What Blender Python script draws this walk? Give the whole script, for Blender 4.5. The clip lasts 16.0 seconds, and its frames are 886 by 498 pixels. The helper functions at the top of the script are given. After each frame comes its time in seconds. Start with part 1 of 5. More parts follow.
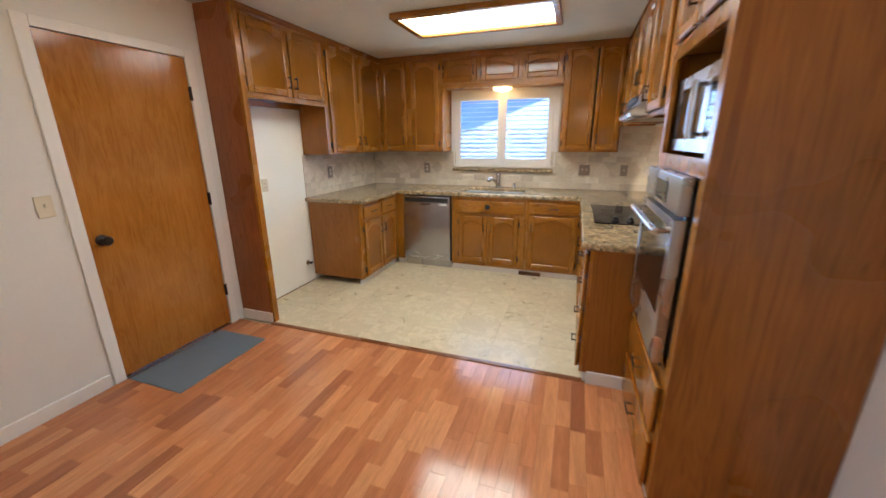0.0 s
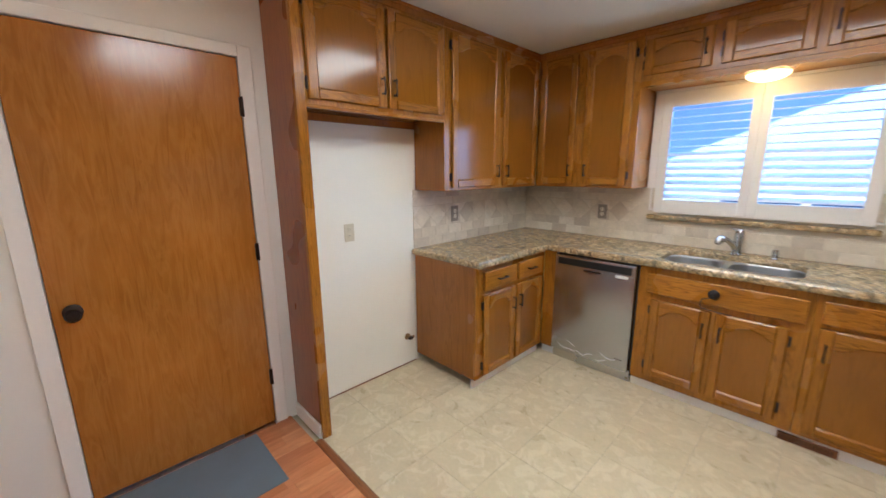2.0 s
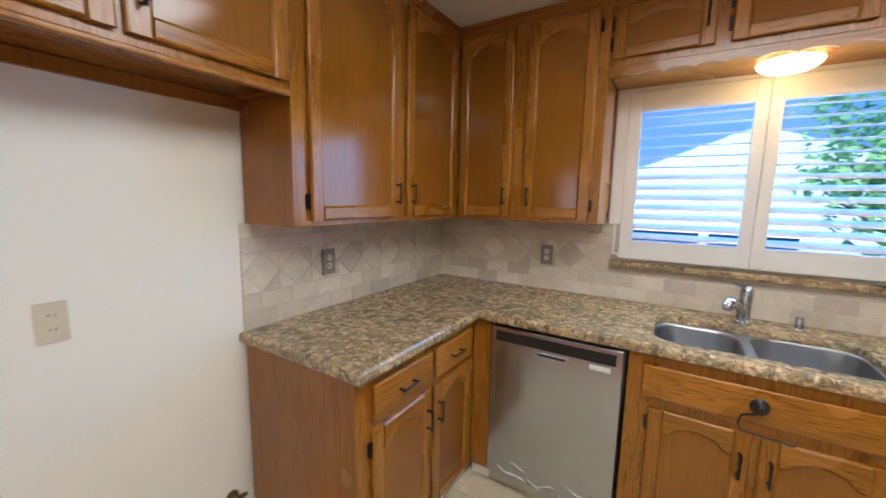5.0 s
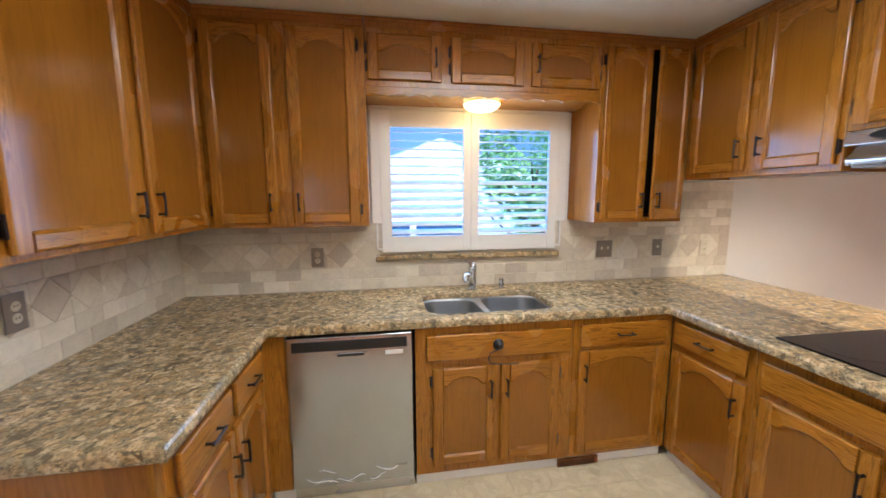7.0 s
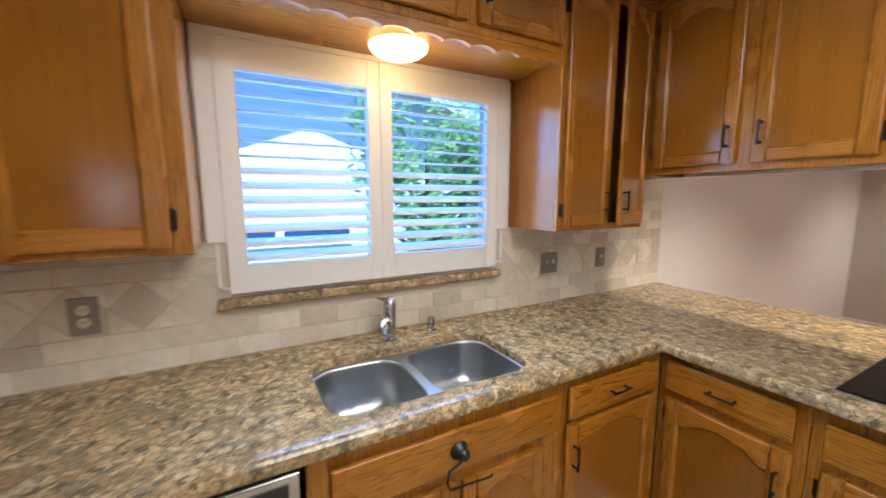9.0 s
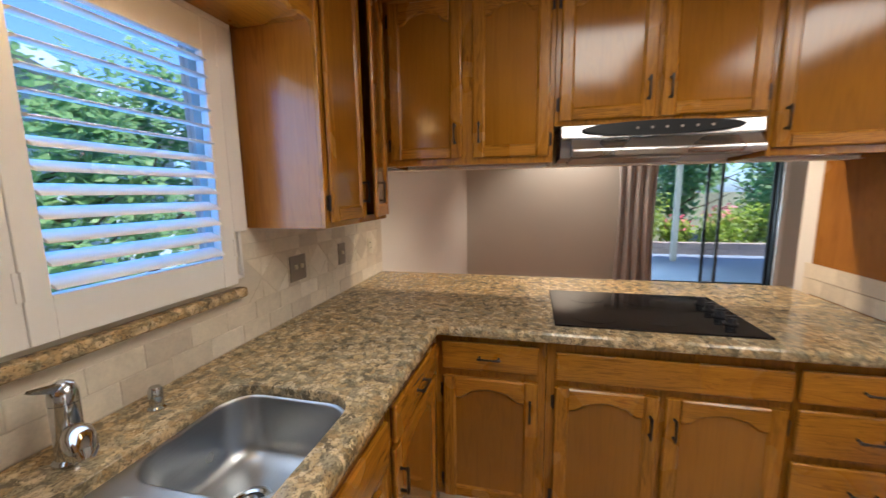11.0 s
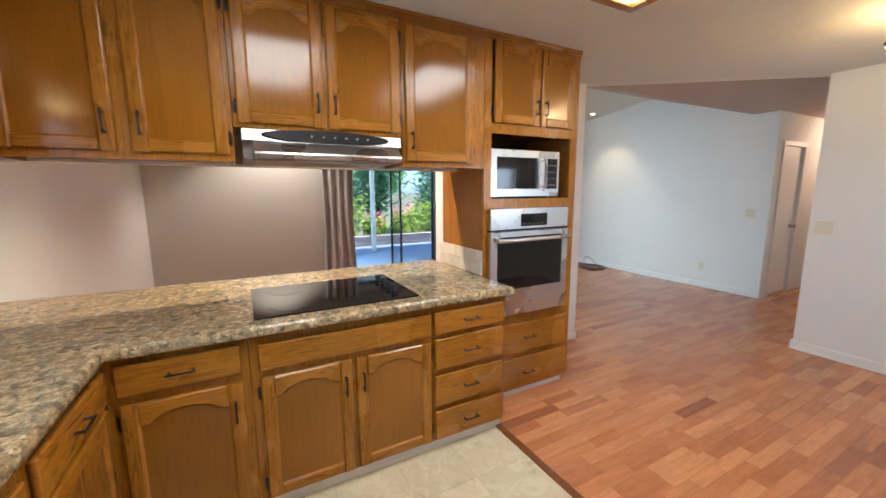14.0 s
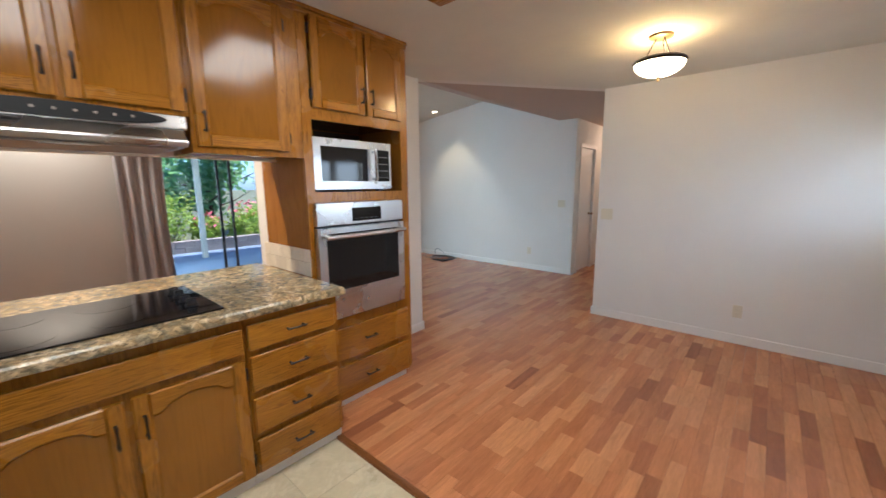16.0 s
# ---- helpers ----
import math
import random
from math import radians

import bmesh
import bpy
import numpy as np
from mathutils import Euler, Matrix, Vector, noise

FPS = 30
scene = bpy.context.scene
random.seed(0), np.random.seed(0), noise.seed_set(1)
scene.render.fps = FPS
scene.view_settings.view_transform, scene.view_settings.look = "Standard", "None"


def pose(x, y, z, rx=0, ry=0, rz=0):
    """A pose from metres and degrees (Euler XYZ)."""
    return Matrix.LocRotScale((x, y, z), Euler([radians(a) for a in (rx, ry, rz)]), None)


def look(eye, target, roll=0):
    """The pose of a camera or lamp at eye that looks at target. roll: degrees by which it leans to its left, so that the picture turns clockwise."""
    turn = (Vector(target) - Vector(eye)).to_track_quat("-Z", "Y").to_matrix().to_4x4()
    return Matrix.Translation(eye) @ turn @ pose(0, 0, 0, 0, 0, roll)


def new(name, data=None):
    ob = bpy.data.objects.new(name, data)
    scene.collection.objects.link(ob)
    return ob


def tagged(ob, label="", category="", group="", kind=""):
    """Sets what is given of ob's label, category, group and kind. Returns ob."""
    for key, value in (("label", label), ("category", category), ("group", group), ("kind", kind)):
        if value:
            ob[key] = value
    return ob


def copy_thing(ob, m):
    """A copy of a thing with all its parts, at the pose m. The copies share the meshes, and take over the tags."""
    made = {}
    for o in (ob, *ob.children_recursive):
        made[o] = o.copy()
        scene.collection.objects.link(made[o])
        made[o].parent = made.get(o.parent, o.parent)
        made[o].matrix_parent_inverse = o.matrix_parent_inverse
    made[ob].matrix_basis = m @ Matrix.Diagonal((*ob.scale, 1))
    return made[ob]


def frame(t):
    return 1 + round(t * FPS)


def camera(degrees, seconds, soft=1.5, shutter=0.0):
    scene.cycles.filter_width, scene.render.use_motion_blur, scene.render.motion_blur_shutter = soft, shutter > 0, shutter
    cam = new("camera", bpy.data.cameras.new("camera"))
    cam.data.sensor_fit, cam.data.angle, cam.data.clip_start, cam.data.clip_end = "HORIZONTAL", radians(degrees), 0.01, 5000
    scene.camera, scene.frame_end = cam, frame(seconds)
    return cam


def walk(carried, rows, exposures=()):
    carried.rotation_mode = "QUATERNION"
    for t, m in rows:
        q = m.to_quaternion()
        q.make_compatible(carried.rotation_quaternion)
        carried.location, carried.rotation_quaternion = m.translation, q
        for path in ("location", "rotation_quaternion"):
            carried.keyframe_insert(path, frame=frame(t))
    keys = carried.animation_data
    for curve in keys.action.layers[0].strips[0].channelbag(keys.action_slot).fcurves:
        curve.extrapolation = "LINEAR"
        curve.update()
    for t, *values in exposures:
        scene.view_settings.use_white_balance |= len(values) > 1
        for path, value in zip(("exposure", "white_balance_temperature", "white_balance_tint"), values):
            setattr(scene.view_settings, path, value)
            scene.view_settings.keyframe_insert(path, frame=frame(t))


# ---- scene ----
cam = camera(99.4, 16.0, shutter=0.4)
PATH = [
    (0, (0.469, 0.235, 1.476), (-0.164, 2.048, 0.92), -0.4),
    (0.5, (0.327, 0.644, 1.47), (-0.44, 2.416, 0.948), -0.3),
    (1, (0.195, 1.042, 1.489), (-0.794, 2.71, 1.002), -0.4),
    (1.5, (0.117, 1.409, 1.478), (-1.092, 2.94, 1.041), -0.6),
    (2, (-0.031, 1.688, 1.485), (-1.431, 3.056, 1.075), -0.4),
    (2.5, (-0.117, 1.89, 1.504), (-1.631, 3.135, 1.107), -0.3),
    (3, (-0.211, 2.07, 1.49), (-1.768, 3.263, 1.098), -0.3),
    (3.2, (-0.264, 2.141, 1.502), (-1.821, 3.33, 1.101), -0.2),
    (5.3, (-0.782, 2.665, 1.457), (-1.64, 4.45, 1.181), 0.4),
    (5.5, (-0.825, 2.649, 1.498), (-1.538, 4.494, 1.204), -0.2),
    (6, (-0.947, 2.559, 1.521), (-1.217, 4.519, 1.234), 0.0),
    (6.5, (-0.975, 2.501, 1.519), (-0.896, 4.48, 1.244), -0.3),
    (7, (-0.983, 2.529, 1.504), (-0.667, 4.485, 1.227), -0.2),
    (7.5, (-0.976, 2.634, 1.503), (-0.524, 4.56, 1.208), -0.2),
    (8, (-0.938, 2.927, 1.507), (-0.374, 4.822, 1.209), -0.1),
    (8.5, (-0.96, 3.221, 1.493), (-0.262, 5.074, 1.214), -0.1),
    (9, (-0.939, 3.41, 1.494), (0.003, 5.153, 1.223), -0.1),
    (9.5, (-0.792, 3.584, 1.469), (0.535, 5.056, 1.2), 0.1),
    (10, (-0.752, 3.713, 1.478), (0.87, 4.845, 1.182), 0.3),
    (10.2, (-0.779, 3.783, 1.466), (0.926, 4.786, 1.171), -0.1),
    (12.3, (-1.123, 3.925, 1.471), (0.836, 3.648, 1.179), -0.2),
    (12.5, (-1.126, 3.91, 1.469), (0.822, 3.563, 1.177), -0.3),
    (13, (-1.132, 3.868, 1.465), (0.772, 3.332, 1.169), -0.3),
    (13.5, (-1.135, 3.826, 1.463), (0.697, 3.082, 1.162), -0.2),
    (14, (-1.137, 3.8, 1.464), (0.607, 2.869, 1.158), -0.3),
    (14.5, (-1.144, 3.767, 1.465), (0.513, 2.691, 1.151), -0.2),
    (15, (-1.154, 3.734, 1.461), (0.403, 2.519, 1.143), -0.2),
    (15.5, (-1.152, 3.686, 1.448), (0.289, 2.337, 1.131), -0.4),
    (16, (-1.152, 3.571, 1.439), (0.143, 2.083, 1.109), -0.5),
]
EXPOSURES = [(0.0, 1.70, 5800, 7), (1.5, 1.70, 5550, 8), (3.0, 1.82, 5450, 8), (5.5, 1.66, 5500, 8), (6.5, 1.8, 5600, 8), (8.0, 1.88, 5600, 9), (9.0, 1.72, 5550, 9),
             (9.5, 1.42, 5650, 9), (10.0, 1.28, 6200, 11), (12.5, 1.5, 6250, 9), (13.0, 1.66, 5800, 8), (14.0, 1.74, 5750, 8), (15.0, 1.56, 5750, 8), (16.0, 1.42, 5700, 8)]
walk(cam, [(t, look(eye, target, roll)) for t, eye, target, roll in PATH], EXPOSURES)

# ---- light and exposure ----
world = bpy.data.worlds.new("sky")
scene.world = world
world.use_nodes = True
wn = world.node_tree.nodes
sky = wn.new("ShaderNodeTexSky")
sky.sky_type = 'NISHITA'
sky.sun_disc = False
sky.ozone_density = 4.0
sky.sun_elevation, sky.sun_rotation = radians(65), radians(180)
tint = wn.new("ShaderNodeMix")
tint.data_type, tint.blend_type = 'RGBA', 'MULTIPLY'
tint.inputs[0].default_value = 1.0
tint.inputs[7].default_value = (0.62, 0.85, 1.30, 1)
world.node_tree.links.new(sky.outputs[0], tint.inputs[6])
world.node_tree.links.new(tint.outputs[2], wn["Background"].inputs[0])
wn["Background"].inputs[1].default_value = 0.15


def lamp(name, kind, m, energy, colour, size=0.1, size_y=None, spot=None):
    data = bpy.data.lights.new(name, kind)
    data.energy, data.color = energy, colour
    if kind == 'AREA':
        data.size = size
        if size_y:
            data.shape, data.size_y = 'RECTANGLE', size_y
    elif kind == 'SUN':
        data.angle = size
    else:
        data.shadow_soft_size = size
    if spot:
        data.spot_size, data.spot_blend = radians(spot), 0.6
    ob = new(name, data)
    ob.matrix_world = m
    return ob


SUN_DIR = Vector((-0.02, -0.42, 0.90))
lamp("sun", 'SUN', look(SUN_DIR * 30, (0, 0, 0)), 5.0, (1.0, 0.95, 0.86), radians(0.5))
PANEL_GLOW = 4.3      # fluorescent diffusers
BOWL_GLOW = 4.0      # pendant and window lamp glass
lamp("pendant_bulb", 'POINT', pose(-0.49, 0.585, 2.275), 9.5, (1.0, 0.64, 0.28), 0.06)
lamp("window_bulb", 'POINT', pose(-0.39, 4.73, 2.0), 0.7, (1.0, 0.62, 0.22), 0.05)
lamp("dining_window_daylight", 'AREA', look((-2.36, 0.25, 1.47), (0.0, 0.25, 1.35)), 11, (0.86, 0.95, 1.0), 1.15, 0.95)
lamp("kitchen_window_daylight", 'AREA', look((-0.40, 5.015, 1.59), (-0.40, 3.0, 1.45)), 2.7, (0.03, 0.32, 1.0), 1.08, 0.68)
lamp("kitchen_window_light", 'AREA', look((-0.40, 4.88, 1.59), (-0.40, 3.0, 1.50)), 2.2, (0.74, 0.88, 1.0), 1.08, 0.68)
lamp("slider_daylight", 'AREA', look((6.5, 3.1, 1.45), (3.2, -1.2, 1.1)), 88, (0.66, 0.90, 1.0), 1.7, 1.7)
lamp("downlight_bulb", 'SPOT', look((4.75, 3.35, 2.66), (4.85, 3.35, 0)), 42, (1.0, 0.84, 0.68), 0.04, spot=120)
lamp("downlight_bulb", 'SPOT', look((1.56, 3.4, 2.42), (1.56, 3.4, 0)), 52, (1.0, 0.80, 0.58), 0.04, spot=124)
lamp("downlight_bulb", 'SPOT', look((3.55, -1.75, 2.80), (3.55, -2.1, 0)), 14, (1.0, 0.78, 0.48), 0.04, spot=80)
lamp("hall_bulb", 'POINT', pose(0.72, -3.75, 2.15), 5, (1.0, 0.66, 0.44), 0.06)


# ---- materials ----
def mat(name):
    m = bpy.data.materials.new(name)
    m.use_nodes = True
    nt = m.node_tree
    return m, nt, nt.nodes["Principled BSDF"]


def node(nt, kind, **kw):
    n = nt.nodes.new(kind)
    for k, v in kw.items():
        if k in n.inputs:
            n.inputs[k].default_value = v
    return n


def coords(nt, scale=(1, 1, 1), jitter=True):
    """Object coordinates, shifted by the object's own random number."""
    tc = nt.nodes.new("ShaderNodeTexCoord")
    mp = nt.nodes.new("ShaderNodeMapping")
    mp.inputs["Scale"].default_value = scale
    if jitter:
        oi = nt.nodes.new("ShaderNodeObjectInfo")
        mu = nt.nodes.new("ShaderNodeVectorMath")
        mu.operation = 'MULTIPLY_ADD'
        mu.inputs[1].default_value = (7.3, 5.1, 9.7)
        nt.links.new(oi.outputs["Random"], mu.inputs[0])
        nt.links.new(tc.outputs["Object"], mu.inputs[2])
        nt.links.new(mu.outputs[0], mp.inputs["Vector"])
    else:
        nt.links.new(tc.outputs["Object"], mp.inputs["Vector"])
    return mp.outputs[0]


def ramp(nt, fac, stops, constant=False):
    r = nt.nodes.new("ShaderNodeValToRGB")
    if constant:
        r.color_ramp.interpolation = 'CONSTANT'
    els = r.color_ramp.elements
    while len(els) < len(stops):
        els.new(0.5)
    for e, (p, c) in zip(els, stops):
        e.position, e.color = p, (*c, 1)
    nt.links.new(fac, r.inputs[0])
    return r.outputs[0]


def noise_tex(nt, vec, scale, detail=3, rough=0.5, distort=0.0):
    n = node(nt, "ShaderNodeTexNoise", Scale=scale, Detail=detail, Roughness=rough, Distortion=distort)
    nt.links.new(vec, n.inputs["Vector"])
    return n.outputs["Fac"]


def mix(nt, fac, a, b, blend='MIX'):
    n = nt.nodes.new("ShaderNodeMix")
    n.data_type, n.blend_type = 'RGBA', blend
    for sock, v in ((n.inputs[0], fac), (n.inputs[6], a), (n.inputs[7], b)):
        if hasattr(v, "links"):
            nt.links.new(v, sock)
        elif isinstance(v, (int, float)):
            sock.default_value = v
        else:
            sock.default_value = (*v, 1)
    return n.outputs[2]


def bump(nt, bsdf, height, strength, dist=0.002):
    b = node(nt, "ShaderNodeBump", Strength=strength, Distance=dist)
    nt.links.new(height, b.inputs["Height"])
    nt.links.new(b.outputs[0], bsdf.inputs["Normal"])


def plain(name, colour, rough=0.5, metal=0.0, spread=0.12, scale=14.0, bumpy=0.0, spec=0.5):
    """A painted or plain surface, with soft blotches and fine grain."""
    m, nt, b = mat(name)
    v = coords(nt)
    big = noise_tex(nt, v, scale * 0.15, 3)
    fine = noise_tex(nt, v, scale * 6, 3)
    lo = tuple(c * (1 - spread) for c in colour)
    hi = tuple(min(1, c * (1 + spread * 0.6)) for c in colour)
    c = mix(nt, 0.3, ramp(nt, big, [(0.3, lo), (0.7, hi)]), ramp(nt, fine, [(0.3, lo), (0.7, hi)]))
    nt.links.new(c, b.inputs["Base Color"])
    rr = ramp(nt, big, [(0.3, (rough * 0.85,) * 3), (0.7, (min(1, rough * 1.15),) * 3)])
    nt.links.new(rr, b.inputs["Roughness"])
    b.inputs["Metallic"].default_value = metal
    b.inputs["Specular IOR Level"].default_value = spec
    if bumpy:
        bump(nt, b, fine, bumpy)
    return m


def wood(name, axis, light, dark, rough=0.25, grain=1.0, wear=0.3, island=False):
    """Stained oak; axis is the way the grain runs."""
    m, nt, b = mat(name)
    s = [16 * grain] * 3
    s["xyz".index(axis)] = 0.9 * grain
    v = coords(nt, s)
    rings = noise_tex(nt, v, 1.3, 4, 0.55, 1.6)
    s2 = [260] * 3
    s2["xyz".index(axis)] = 5
    pores = noise_tex(nt, coords(nt, s2), 1.0, 2)
    blot = noise_tex(nt, coords(nt, (1, 1, 1)), 2.2, 2)
    mid = tuple((a + c) / 2 for a, c in zip(light, dark))
    base = ramp(nt, rings, [(0.28, dark), (0.345, light), (0.385, mid), (0.42, light), (0.465, dark), (0.49, light), (0.535, mid), (0.57, light), (0.615, dark), (0.65, light), (0.72, mid)])
    base = mix(nt, ramp(nt, pores, [(0.42, (wear,) * 3), (0.55, (0,) * 3)]), base, dark)
    tone = ramp(nt, blot, [(0.3, (0.82, 0.78, 0.74)), (0.7, (1.08, 1.06, 1.02))])
    base = mix(nt, 1.0, base, tone, 'MULTIPLY')
    nt.links.new(base, b.inputs["Base Color"])
    nt.links.new(ramp(nt, blot, [(0.3, (rough * 0.7,) * 3), (0.75, (rough * 1.5,) * 3)]), b.inputs["Roughness"])
    b.inputs["Coat Weight"].default_value = 0.18
    b.inputs["Specular IOR Level"].default_value = 0.38
    b.inputs["Coat Roughness"].default_value = 0.14
    bump(nt, b, pores, 0.12, 0.001)
    return m


OAK_L, OAK_D = (0.43, 0.180, 0.016), (0.20, 0.076, 0.006)
M_OAK_Z = wood("oak_upright", 'z', OAK_L, OAK_D)
M_OAK_X = wood("oak_level", 'x', OAK_L, OAK_D)
M_PANEL = wood("oak_veneer", 'z', (0.287, 0.114, 0.0105), (0.248, 0.095, 0.0085), 0.13, 0.5, 0.07)
M_CASE = wood("oak_case", 'z', (0.33, 0.132, 0.019), (0.245, 0.091, 0.012), 0.20, 0.45, 0.2)
M_DOOR = wood("birch_door", 'z', (0.41, 0.162, 0.027), (0.345, 0.130, 0.020), 0.16, 0.35, 0.2)
_nt = M_DOOR.node_tree
_b = _nt.nodes["Principled BSDF"]
_base = _b.inputs["Base Color"].links[0].from_socket
_flame = ramp(_nt, noise_tex(_nt, coords(_nt, (1, 12, 2.4)), 1.6, 4, 0.5, 1.6), [(0.45, (0,) * 3), (0.58, (0.30,) * 3), (0.66, (0.05,) * 3)])
_nt.links.new(mix(_nt, _flame, _base, (0.50, 0.215, 0.042)), _b.inputs["Base Color"])
M_EDGE = wood("dark_trim", 'x', (0.25, 0.092, 0.028), (0.15, 0.052, 0.014), 0.3)
# near-black colour painting the shade inside the gap and the niche
M_INNER_SHADE = plain("inner_shade", (0.03, 0.018, 0.01), 0.8)
M_WALL = plain("wall_paint", (0.73, 0.705, 0.66), 0.75, spread=0.03, bumpy=0.12)
# darker than wall_paint, used on the east wall only
M_ROOM2 = plain("east_wall_tone", (0.52, 0.495, 0.45), 0.8, spread=0.03, bumpy=0.12)
M_CEIL = plain("ceiling_paint", (0.68, 0.67, 0.60), 0.9, spread=0.05, scale=30, bumpy=0.4)
# darker, browner than ceiling_paint, for the hall ceiling and west slope
M_TAN = plain("tan_ceiling_tone", (0.46, 0.37, 0.31), 0.9, spread=0.05, scale=30, bumpy=0.4)
M_POST = plain("post_paint", (0.42, 0.40, 0.37), 0.7)
M_WHITE = plain("white_trim", (0.78, 0.75, 0.71), 0.45, spread=0.04)
M_FRIDGEWALL = plain("recess_paint", (0.85, 0.84, 0.76), 0.5, spread=0.03)
M_SHUT = plain("shutter_paint", (0.80, 0.77, 0.72), 0.4, spread=0.03)
M_BRONZE = plain("bronze", (0.035, 0.026, 0.022), 0.38, 0.8, 0.3, 40)
M_BLACK = plain("black_plastic", (0.012, 0.012, 0.013), 0.35, spread=0.2)
M_GLASSBLK, _nt, _b = mat("black_glass")
_b.inputs["Base Color"].default_value = (0.008, 0.008, 0.009, 1)
_v = coords(_nt)
_nt.links.new(ramp(_nt, noise_tex(_nt, _v, 9, 4), [(0.35, (0.03,) * 3), (0.7, (0.09,) * 3)]), _b.inputs["Roughness"])
# dark blue painting the shaded band low on the neighbour's wall
M_SHADE_BAND = plain("blue_shade_band", (0.03, 0.07, 0.16), 0.15)
M_BURNER = plain("burner_grey", (0.010, 0.010, 0.011), 0.08)
M_DIM = plain("dim_print", (0.10, 0.10, 0.105), 0.4)
M_OVAL = plain("black_enamel", (0.006, 0.006, 0.007), 0.5, spread=0.2, spec=0.25)
M_IVORY = plain("ivory_plastic", (0.66, 0.60, 0.46), 0.4, spread=0.05)
M_PEWTER = plain("pewter_plate", (0.30, 0.26, 0.22), 0.42, 0.7, 0.15, 40)
M_MAT = plain("mat_rubber", (0.13, 0.16, 0.19), 0.85, spread=0.15, scale=60, bumpy=0.6)
M_BRASS = plain("aged_brass", (0.30, 0.20, 0.10), 0.35, 0.9, 0.25, 40)
# the patio's blue shade is put into this concrete colour
M_SHADED_CONCRETE = plain("concrete", (0.15, 0.19, 0.27), 0.9, spread=0.15, bumpy=0.4)
# the blue of sky-lit shade is mixed into this wall colour
M_SIDING = plain("shade_blue_wall", (0.50, 0.64, 0.82), 0.8, spread=0.06)
M_SOIL = plain("ground_soil", (0.12, 0.12, 0.05), 0.95, spread=0.4, scale=6, bumpy=0.5)
M_BLOCK = plain("garden_block", (0.34, 0.27, 0.25), 0.9, spread=0.25, bumpy=0.4)
M_CURTAIN = plain("curtain_cloth", (0.42, 0.39, 0.385), 0.9, spread=0.1, scale=80, bumpy=0.3)
M_BARK = plain("bark", (0.10, 0.07, 0.05), 0.95, spread=0.4, scale=30, bumpy=0.6)
M_ROOFING = plain("shingle", (0.72, 0.71, 0.69), 0.9, spread=0.2, scale=60)


def steel(name, axis, tint=(0.50, 0.495, 0.49), rough=0.22):
    m, nt, b = mat(name)
    s = [420] * 3
    s["xyz".index(axis)] = 4
    brushed = noise_tex(nt, coords(nt, s), 1, 2)
    blot = noise_tex(nt, coords(nt), 5, 3)
    lo = tuple(c * 0.88 for c in tint)
    nt.links.new(mix(nt, 0.5, ramp(nt, brushed, [(0.3, lo), (0.7, tint)]), ramp(nt, blot, [(0.3, lo), (0.7, tint)])), b.inputs["Base Color"])
    nt.links.new(ramp(nt, blot, [(0.3, (rough * 0.8,) * 3), (0.7, (rough * 1.25,) * 3)]), b.inputs["Roughness"])
    b.inputs["Metallic"].default_value = 1
    return m


M_STEEL = steel("steel_level", 'x', (0.60, 0.595, 0.59), 0.28)
M_STEELZ = steel("steel_upright", 'z', (0.50, 0.525, 0.585), 0.2)
M_SINK = steel("sink_steel", 'x', (0.47, 0.48, 0.485), 0.33)
M_CHROME = steel("chrome", 'z', (0.55, 0.56, 0.58), 0.1)


def glow(name, colour, strength):
    m, nt, b = mat(name)
    b.inputs["Base Color"].default_value = (0.85, 0.82, 0.75, 1)
    b.inputs["Emission Color"].default_value = (*colour, 1)
    b.inputs["Emission Strength"].default_value = strength
    b.inputs["Roughness"].default_value = 0.4
    return m


M_DIFFUSER = glow("lit_diffuser", (1.0, 0.94, 0.82), PANEL_GLOW)
M_BOWL = glow("lit_glass", (1.0, 0.78, 0.5), BOWL_GLOW)
M_DOME = glow("lit_dome_glass", (1.0, 0.66, 0.26), 1.3)
M_SPOT = glow("lit_bulb", (1.0, 0.85, 0.6), 8)


